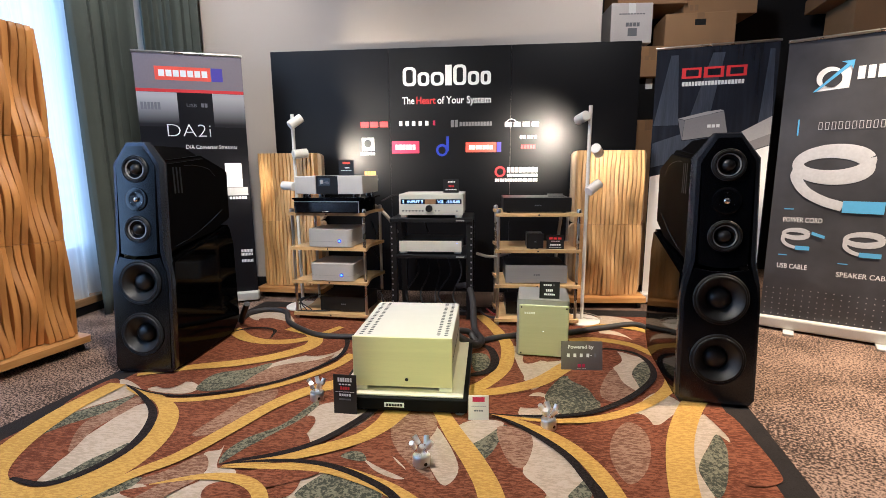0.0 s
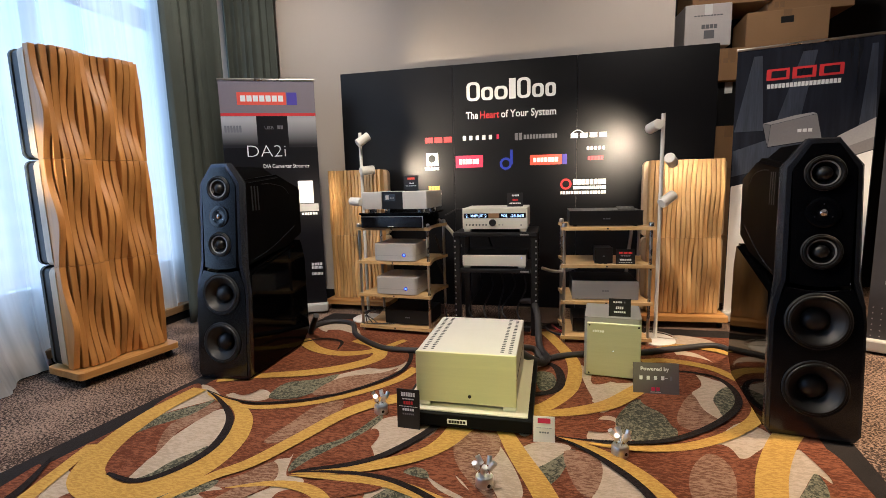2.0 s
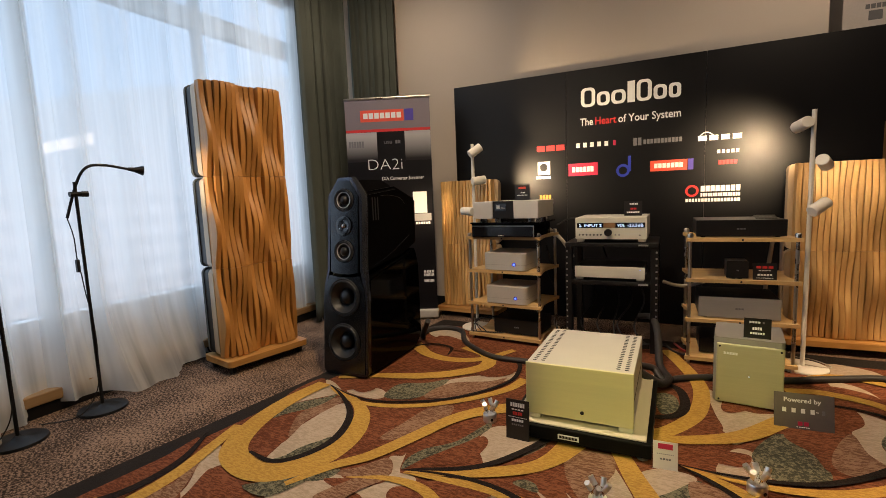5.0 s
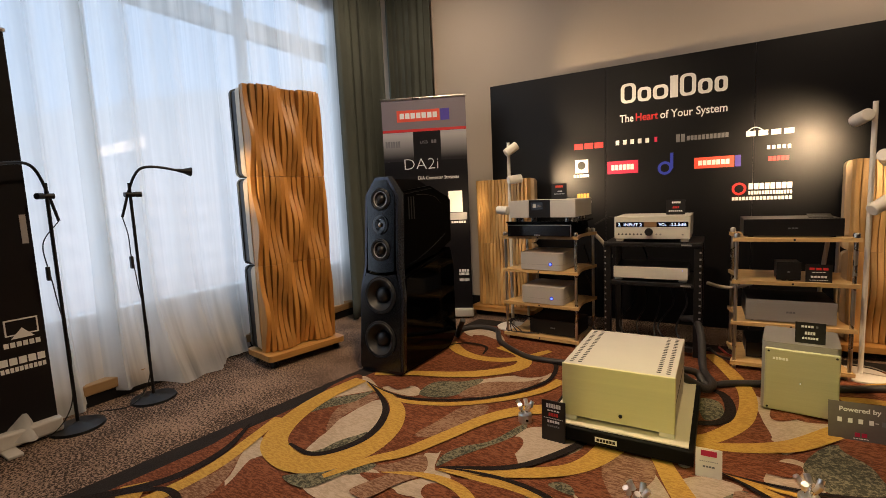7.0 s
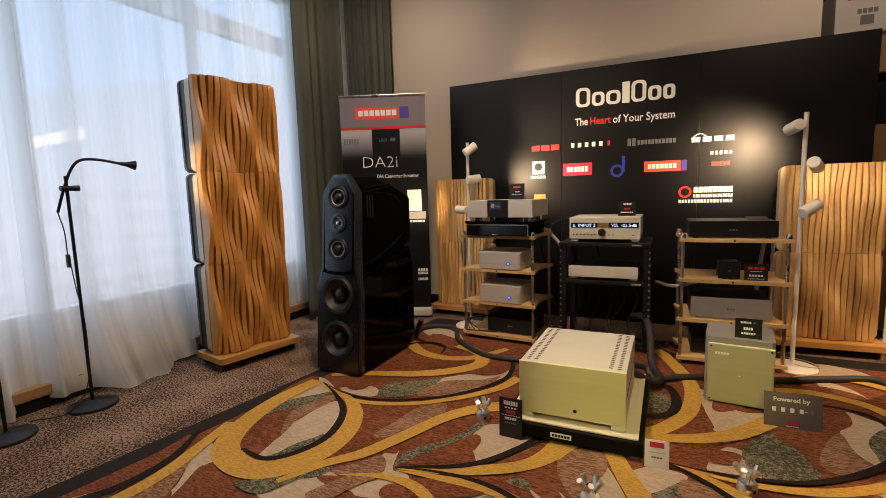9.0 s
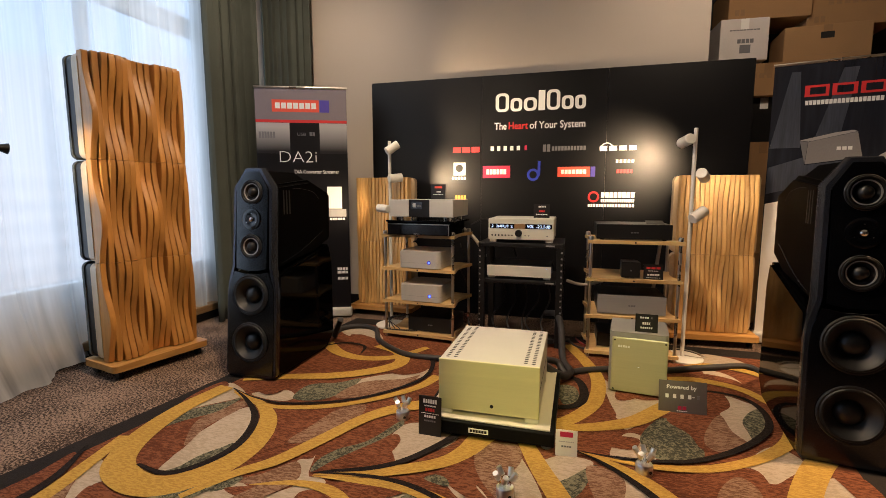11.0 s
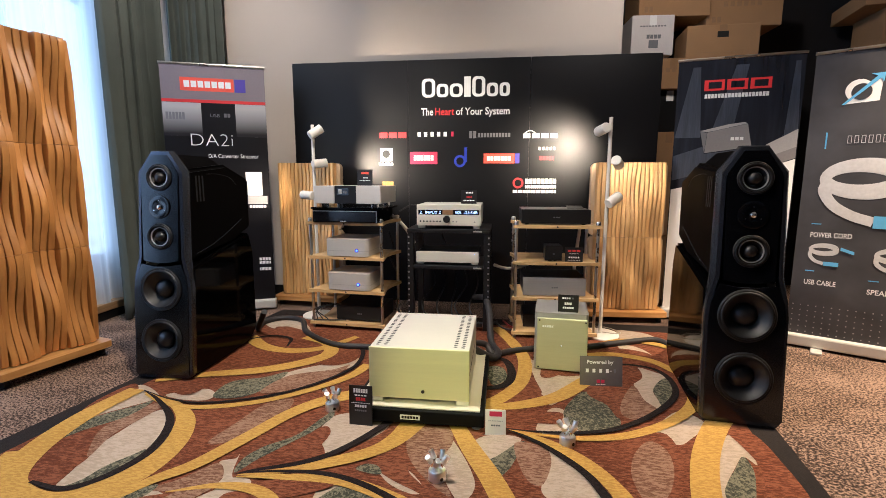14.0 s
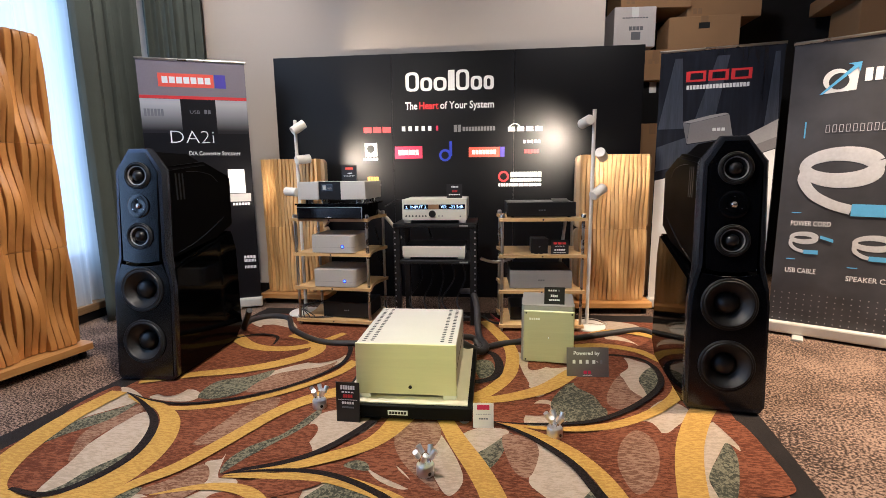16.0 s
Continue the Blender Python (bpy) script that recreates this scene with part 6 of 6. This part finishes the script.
leaf("c_sand", [(-0.78, 1.85), (-0.78, 1.99), (-0.69, 2.05), (-0.56, 2.01), (-0.49, 1.95), (-0.56, 1.82), (-0.67, 1.70), (-0.72, 1.75)])
leaf("c_sand", [(-1.09, 1.60), (-1.04, 1.63), (-1.04, 1.66), (-1.00, 1.54), (-0.96, 1.49), (-0.97, 1.45), (-1.03, 1.45), (-1.02, 1.51)])
leaf("c_sand", [(-1.08, 1.34), (-1.04, 1.40), (-0.99, 1.45), (-0.95, 1.42), (-0.91, 1.34)])
leaf("c_sand", [(-0.67, 1.53), (-0.56, 1.55), (-0.58, 1.49), (-0.62, 1.38), (-0.67, 1.37), (-0.65, 1.43)])
leaf("c_sand", [(-0.46, 1.65), (-0.35, 1.65), (-0.26, 1.54), (-0.30, 1.51), (-0.40, 1.56)])
leaf("c_sand", [(-0.23, 1.92), (-0.14, 1.77), (-0.08, 1.59), (-0.12, 1.49), (-0.17, 1.55), (-0.22, 1.69)])
leaf("c_sand", [(0.18, 2.85), (0.34, 2.62), (0.48, 2.63), (0.40, 2.46), (0.26, 2.25), (0.22, 2.36), (0.20, 2.53)])
leaf("c_sand", [(0.24, 2.20), (0.32, 2.20), (0.35, 2.01), (0.17, 1.99)])
leaf("c_sand", [(0.80, 2.79), (0.90, 2.73), (0.96, 2.67), (0.88, 2.61), (0.81, 2.49), (0.80, 2.39), (0.80, 2.30), (0.75, 2.23), (0.72, 2.35), (0.73, 2.57)])
leaf("c_sand", [(0.20, 1.83), (0.26, 1.85), (0.33, 1.68), (0.37, 1.57), (0.31, 1.46), (0.21, 1.45), (0.17, 1.55), (0.16, 1.61), (0.21, 1.76)])
leaf("c_sand", [(-0.13, 1.84), (-0.03, 1.94), (0.10, 1.92), (-0.00, 1.78), (-0.08, 1.69), (-0.12, 1.74)])
leaf("c_sand", [(0.68, 2.04), (0.85, 2.26), (0.94, 2.16), (0.82, 2.01), (0.75, 1.96)])
leaf("c_sand", [(1.00, 2.07), (1.03, 1.99), (1.01, 1.85), (0.98, 1.90), (0.90, 1.80), (0.83, 1.70), (0.80, 1.63), (0.79, 1.49), (0.71, 1.48), (0.82, 1.77), (0.91, 1.95)])
leaf("c_sand", [(-1.23, 2.29), (-1.21, 2.46), (-1.01, 2.63), (-0.87, 2.72), (-0.88, 2.57), (-1.02, 2.46), (-1.12, 2.34)])
leaf("c_sand", [(-1.82, 3.36), (-1.58, 3.44), (-1.38, 3.18), (-1.60, 3.27), (-1.68, 3.21)])
leaf("c_sand", [(0.86, 3.50), (1.05, 3.44), (1.10, 3.27), (0.97, 3.28), (0.83, 3.31)])
leaf("c_sand", [(0.79, 3.19), (0.91, 3.14), (0.96, 2.99), (0.89, 2.97), (0.80, 3.04)])
leaf("c_sand", [(-1.76, 0.90), (-1.72, 1.07), (-1.84, 1.24), (-1.92, 1.39), (-1.74, 1.30), (-1.75, 1.23), (-1.70, 1.10), (-1.61, 0.98)])
leaf("c_sand", [(-1.40, 1.19), (-1.32, 1.31), (-1.29, 1.41), (-1.15, 1.38), (-1.15, 1.24), (-1.24, 1.16)])
leaf("c_sand", [(-1.05, 1.33), (-1.00, 1.50), (-0.90, 1.50), (-0.92, 1.36)])
leaf("c_rust", [(-1.71, 1.41), (-1.81, 1.52), (-1.86, 1.65), (-1.84, 1.74), (-1.76, 1.78), (-1.69, 1.67), (-1.63, 1.57), (-1.62, 1.49), (-1.61, 1.42), (-1.61, 1.38)])
leaf("c_mauve", [(-1.76, 1.78), (-1.74, 1.91), (-1.69, 2.02), (-1.64, 1.98), (-1.65, 1.85), (-1.67, 1.73), (-1.63, 1.56), (-1.72, 1.68)])
leaf("c_sage", [(-1.56, 1.38), (-1.53, 1.43), (-1.51, 1.52), (-1.47, 1.59), (-1.44, 1.64), (-1.40, 1.55), (-1.41, 1.46), (-1.46, 1.40)])
leaf("c_sage", [(-1.87, 1.66), (-1.90, 1.80), (-1.84, 1.90), (-1.77, 1.98), (-1.72, 2.04), (-1.73, 1.88), (-1.82, 1.75)])
leaf("c_rust", [(-1.98, 1.89), (-2.01, 2.02), (-1.98, 2.20), (-1.90, 2.15), (-1.91, 2.08), (-1.92, 1.99)])
leaf("c_rust", [(-1.46, 1.94), (-1.37, 2.00), (-1.18, 2.07), (-1.04, 2.15), (-1.00, 2.06), (-1.10, 1.87), (-1.19, 1.72), (-1.26, 1.63), (-1.28, 1.50), (-1.31, 1.50), (-1.31, 1.68)])
leaf("c_mauve", [(-1.22, 1.72), (-1.19, 1.89), (-1.15, 2.07), (-1.04, 2.15), (-1.01, 2.02), (-1.06, 1.86), (-1.13, 1.74)])
leaf("c_sage", [(-0.99, 1.54), (-1.01, 1.62), (-0.97, 1.72), (-0.87, 1.83), (-0.80, 2.03), (-0.77, 2.00), (-0.81, 1.87), (-0.88, 1.75), (-0.95, 1.63)])
leaf("c_rust", [(-0.97, 1.57), (-0.91, 1.66), (-0.84, 1.77), (-0.78, 1.91), (-0.73, 1.85), (-0.76, 1.69), (-0.87, 1.62)])
leaf("c_mauve", [(-1.25, 1.41), (-1.17, 1.48), (-1.09, 1.59), (-1.02, 1.51), (-1.06, 1.45), (-1.17, 1.41)])
leaf("c_sage", [(-1.37, 1.32), (-1.31, 1.40), (-1.23, 1.44), (-1.23, 1.38), (-1.28, 1.33)])
leaf("c_rust", [(-1.25, 1.36), (-1.10, 1.42), (-1.01, 1.45), (-1.03, 1.41), (-1.12, 1.33)])
leaf("c_rust", [(-0.96, 1.42), (-0.85, 1.46), (-0.75, 1.42), (-0.69, 1.36), (-0.92, 1.34)])
leaf("c_rust", [(-0.84, 1.51), (-0.73, 1.56), (-0.66, 1.53), (-0.64, 1.43), (-0.67, 1.38), (-0.74, 1.45)])
leaf("c_sage", [(-0.62, 1.38), (-0.59, 1.49), (-0.52, 1.54), (-0.40, 1.48), (-0.34, 1.40)])
leaf("c_rust", [(-0.50, 1.70), (-0.50, 1.79), (-0.41, 1.90), (-0.38, 1.94), (-0.28, 1.97), (-0.27, 1.80), (-0.33, 1.72), (-0.34, 1.64), (-0.26, 1.55), (-0.18, 1.50), (-0.14, 1.42), (-0.27, 1.51), (-0.38, 1.57), (-0.46, 1.63)])
leaf("c_mauve", [(-0.38, 1.93), (-0.23, 1.97), (-0.19, 1.85), (-0.23, 1.69), (-0.16, 1.51), (-0.25, 1.58), (-0.33, 1.68), (-0.38, 1.80)])
leaf("c_sage", [(-0.54, 1.62), (-0.51, 1.66), (-0.46, 1.65), (-0.44, 1.60)])
leaf("c_rust", [(-0.02, 2.26), (0.05, 2.35), (0.20, 2.37), (0.25, 2.26), (0.16, 2.17), (0.03, 2.17)])
leaf("c_rust", [(0.12, 2.85), (0.17, 2.76), (0.20, 2.53), (0.22, 2.37), (0.14, 2.39), (0.17, 2.61)])
leaf("c_sage", [(0.31, 2.19), (0.39, 2.36), (0.46, 2.42), (0.53, 2.28), (0.56, 2.13), (0.51, 2.04), (0.38, 2.01), (0.32, 2.08)])
leaf("c_rust", [(0.46, 2.44), (0.70, 2.77), (0.80, 2.81), (0.80, 2.65), (0.70, 2.50), (0.66, 2.23), (0.56, 2.15), (0.53, 2.28)])
leaf("c_mauve", [(0.58, 2.21), (0.62, 2.35), (0.72, 2.53), (0.73, 2.36), (0.77, 2.25), (0.70, 2.19), (0.62, 2.15)])
leaf("c_sage", [(0.81, 2.49), (0.88, 2.61), (0.96, 2.67), (0.92, 2.51), (0.86, 2.37), (0.80, 2.30), (0.80, 2.39)])
leaf("c_rust", [(0.38, 1.85), (0.46, 1.93), (0.71, 2.05), (0.74, 1.89), (0.71, 1.77), (0.64, 1.61), (0.55, 1.51), (0.49, 1.61), (0.47, 1.75), (0.38, 1.80)])
leaf("c_mauve", [(0.55, 1.86), (0.64, 1.97), (0.69, 1.90), (0.67, 1.76), (0.60, 1.61), (0.52, 1.55), (0.50, 1.70)])
leaf("c_sage", [(0.91, 1.81), (0.98, 1.90), (0.97, 1.79), (0.87, 1.58), (0.80, 1.50), (0.80, 1.63), (0.83, 1.70)])
leaf("c_rust", [(0.99, 2.17), (1.11, 2.08), (1.11, 1.84), (1.09, 1.66), (1.06, 1.60), (0.97, 1.57), (0.93, 1.61), (1.01, 1.83), (1.01, 2.00)])
leaf("c_sage", [(-0.08, 1.69), (-0.00, 1.78), (0.10, 1.90), (0.11, 1.84), (0.03, 1.67), (-0.04, 1.60)])
leaf("c_rust", [(-0.02, 1.43), (-0.05, 1.56), (0.03, 1.66), (0.10, 1.83), (0.13, 1.76), (0.09, 1.64), (0.17, 1.55), (0.22, 1.45)])
leaf("c_mauve", [(0.07, 1.88), (0.19, 1.86), (0.21, 1.76), (0.16, 1.61), (0.10, 1.66)])
leaf("c_sage", [(0.30, 1.46), (0.35, 1.53), (0.39, 1.57), (0.39, 1.51), (0.37, 1.46)])
leaf("c_rust", [(0.09, 2.08), (0.18, 2.16), (0.30, 2.17), (0.27, 2.07), (0.18, 2.06)])
leaf("c_sage", [(-0.07, 2.67), (0.02, 2.68), (0.04, 2.52), (-0.04, 2.44)])
leaf("c_sage", [(-1.45, 2.11), (-1.46, 2.29), (-1.31, 2.37), (-1.21, 2.46), (-1.22, 2.27), (-1.30, 2.13)])
leaf("c_rust", [(-1.76, 2.19), (-1.62, 2.28), (-1.56, 2.18), (-1.62, 2.11)])
leaf("c_mauve", [(-1.24, 2.19), (-1.18, 2.41), (-0.97, 2.52), (-0.89, 2.61), (-0.93, 2.44), (-1.08, 2.24)])
leaf("c_rust", [(-1.56, 2.78), (-1.44, 2.85), (-1.19, 2.82), (-1.24, 2.67), (-1.38, 2.59)])
leaf("c_rust", [(-1.67, 3.24), (-1.46, 3.20), (-1.28, 3.04), (-1.37, 2.96), (-1.54, 3.04)])
leaf("c_rust", [(-1.10, 2.88), (-0.91, 2.89), (-0.88, 2.68), (-0.99, 2.58), (-1.12, 2.63)])
leaf("c_rust", [(0.78, 3.10), (0.94, 3.03), (0.96, 2.86), (0.93, 2.67), (0.90, 2.91), (0.78, 2.98)])
leaf("c_rust", [(0.36, 3.10), (0.53, 3.00), (0.53, 2.95), (0.34, 2.62), (0.23, 2.61)])
leaf("c_rust", [(-2.08, 0.81), (-2.03, 0.92), (-2.02, 1.08), (-2.04, 1.29), (-2.04, 1.39), (-1.93, 1.27), (-1.90, 1.06), (-1.92, 0.88)])
leaf("c_mauve", [(-1.81, 0.89), (-1.82, 1.01), (-1.81, 1.12), (-1.91, 1.27), (-1.84, 1.24), (-1.72, 1.07), (-1.69, 0.95)])
leaf("c_rust", [(-1.63, 0.98), (-1.70, 1.10), (-1.75, 1.23), (-1.61, 1.17), (-1.45, 1.12), (-1.43, 1.06)])
leaf("c_sage", [(-1.52, 1.19), (-1.46, 1.25), (-1.29, 1.41), (-1.31, 1.30), (-1.38, 1.18)])
leaf("c_mauve", [(-1.21, 1.25), (-1.15, 1.38), (-1.09, 1.50), (-1.01, 1.47), (-1.07, 1.35), (-1.12, 1.24)])
leaf("c_rust", [(-0.86, 1.43), (-0.80, 1.54), (-0.69, 1.59), (-0.59, 1.51), (-0.80, 1.40)])
# gold bands
ribbon("c_gold", [(-1.83, 2.11), (-1.62, 2.03), (-1.46, 1.91), (-1.375, 1.76), (-1.345, 1.60), (-1.37, 1.45), (-1.46, 1.32), (-1.60, 1.29), (-1.78, 1.37), (-1.89, 1.58), (-1.93, 1.86), (-1.90, 2.14)], 0.01, 0.13, 0.10)
ribbon("c_gold", [(-1.37, 1.27), (-1.27, 1.45), (-1.17, 1.57), (-1.07, 1.79), (-0.98, 2.0), (-0.86, 2.15), (-0.68, 2.27)], 0.03, 0.075, 0.11)
ribbon("c_gold", [(-1.81, 2.09), (-1.64, 2.015), (-1.44, 2.0), (-1.2, 2.085), (-1.0, 2.24), (-0.84, 2.44), (-0.78, 2.62)], 0.01, 0.045, 0.07)
ribbon("c_gold", [(-1.88, 2.25), (-1.66, 2.36), (-1.40, 2.45), (-1.20, 2.58), (-1.08, 2.76), (-1.16, 2.95), (-1.36, 3.05)], 0.04, 0.10, 0.08)
ribbon("c_gold", [(-1.75, 3.0), (-1.55, 2.83), (-1.34, 2.78), (-1.15, 2.86), (-1.0, 3.1)], 0.10, 0.08, 0.05)
ribbon("c_gold", [(-0.38, 2.0), (-0.43, 1.85), (-0.51, 1.74), (-0.66, 1.645), (-0.82, 1.575), (-0.97, 1.525)], 0.12, 0.07, 0.005)
ribbon("c_gold", [(-0.97, 1.515), (-0.81, 1.535), (-0.60, 1.545), (-0.43, 1.50), (-0.28, 1.425), (-0.17, 1.31), (-0.11, 1.1)], 0.005, 0.06, 0.10)
ribbon("c_gold", [(-1.17, 1.40), (-1.02, 1.455), (-0.89, 1.46), (-0.79, 1.42), (-0.73, 1.34), (-0.70, 1.2)], 0.005, 0.05, 0.06)
ribbon("c_gold", [(-0.19, 2.0), (-0.11, 1.81), (-0.02, 1.62), (0.04, 1.44), (0.06, 1.2)], 0.07, 0.09, 0.10)
ribbon("c_gold", [(0.03, 1.985), (0.18, 1.92), (0.31, 1.81), (0.405, 1.67), (0.455, 1.5), (0.46, 1.3)], 0.005, 0.065, 0.09)
ribbon("c_gold", [(0.04, 1.98), (0.25, 1.95), (0.42, 1.96), (0.60, 2.02), (0.80, 2.16), (0.96, 2.35), (1.04, 2.58)], 0.005, 0.05, 0.08)
ribbon("c_gold", [(1.10, 2.30), (0.96, 2.11), (0.83, 1.88), (0.74, 1.65), (0.68, 1.42), (0.66, 1.2)], 0.10, 0.10, 0.10)
ribbon("c_gold", [(-0.03, 3.44), (0.09, 3.10), (0.15, 2.82), (0.12, 2.50), (0.0, 2.27), (-0.1, 2.2)], 0.08, 0.08, 0.08)
ribbon("c_gold", [(-0.08, 2.17), (0.10, 2.22), (0.29, 2.33), (0.45, 2.52), (0.55, 2.66), (0.60, 2.85)], 0.05, 0.09, 0.10)
ribbon("c_gold", [(0.55, 2.95), (0.72, 2.98), (0.92, 2.90), (1.02, 2.72)], 0.06, 0.07, 0.05)
ribbon("c_gold", [(0.60, 3.10), (0.83, 3.26), (1.06, 3.20), (1.2, 3.0)], 0.05, 0.07, 0.06)
ribbon("c_gold", [(-1.94, 0.6), (-1.86, 0.9), (-1.85, 1.12), (-1.90, 1.34), (-1.96, 1.55)], 0.08, 0.07, 0.05)
# black bands
ribbon("c_black", [(-1.85, 2.13), (-1.70, 2.04), (-1.53, 1.90), (-1.44, 1.75), (-1.41, 1.59), (-1.46, 1.44), (-1.55, 1.37), (-1.70, 1.39)], 0.004, 0.042, 0.016)
ribbon("c_black", [(-1.85, 2.13), (-1.64, 2.055), (-1.44, 2.045), (-1.18, 2.15), (-1.0, 2.31), (-0.86, 2.55), (-0.86, 2.77), (-0.93, 2.91), (-1.07, 2.95)], 0.004, 0.026, 0.035)
ribbon("c_black", [(-0.98, 1.53), (-0.91, 1.565), (-0.78, 1.62), (-0.67, 1.70), (-0.57, 1.84), (-0.50, 1.98), (-0.47, 2.15)], 0.003, 0.034, 0.055)
ribbon("c_black", [(-0.98, 1.53), (-0.86, 1.56), (-0.71, 1.575), (-0.57, 1.56), (-0.42, 1.50), (-0.29, 1.41), (-0.20, 1.26), (-0.16, 1.05)], 0.003, 0.028, 0.045)
ribbon("c_black", [(0.02, 1.99), (0.17, 1.98), (0.38, 2.0), (0.54, 2.06), (0.73, 2.21), (0.89, 2.41), (0.94, 2.59), (0.91, 2.75), (0.81, 2.81), (0.69, 2.82)], 0.004, 0.034, 0.025)
ribbon("c_black", [(0.02, 1.99), (0.12, 1.93), (0.23, 1.83), (0.33, 1.70), (0.38, 1.57), (0.41, 1.45), (0.40, 1.25)], 0.004, 0.036, 0.06)
ribbon("c_black", [(-0.10, 2.84), (0.03, 2.79), (0.07, 2.60), (0.03, 2.44), (-0.10, 2.37)], 0.03, 0.05, 0.04)
ribbon("c_black", [(-2.04, 1.44), (-1.93, 1.22), (-1.92, 1.02), (-1.99, 0.87), (-2.12, 0.72)], 0.015, 0.05, 0.05)
ribbon("c_black", [(-1.80, 2.86), (-1.62, 3.03), (-1.45, 3.0), (-1.40, 2.85)], 0.01, 0.03, 0.01)
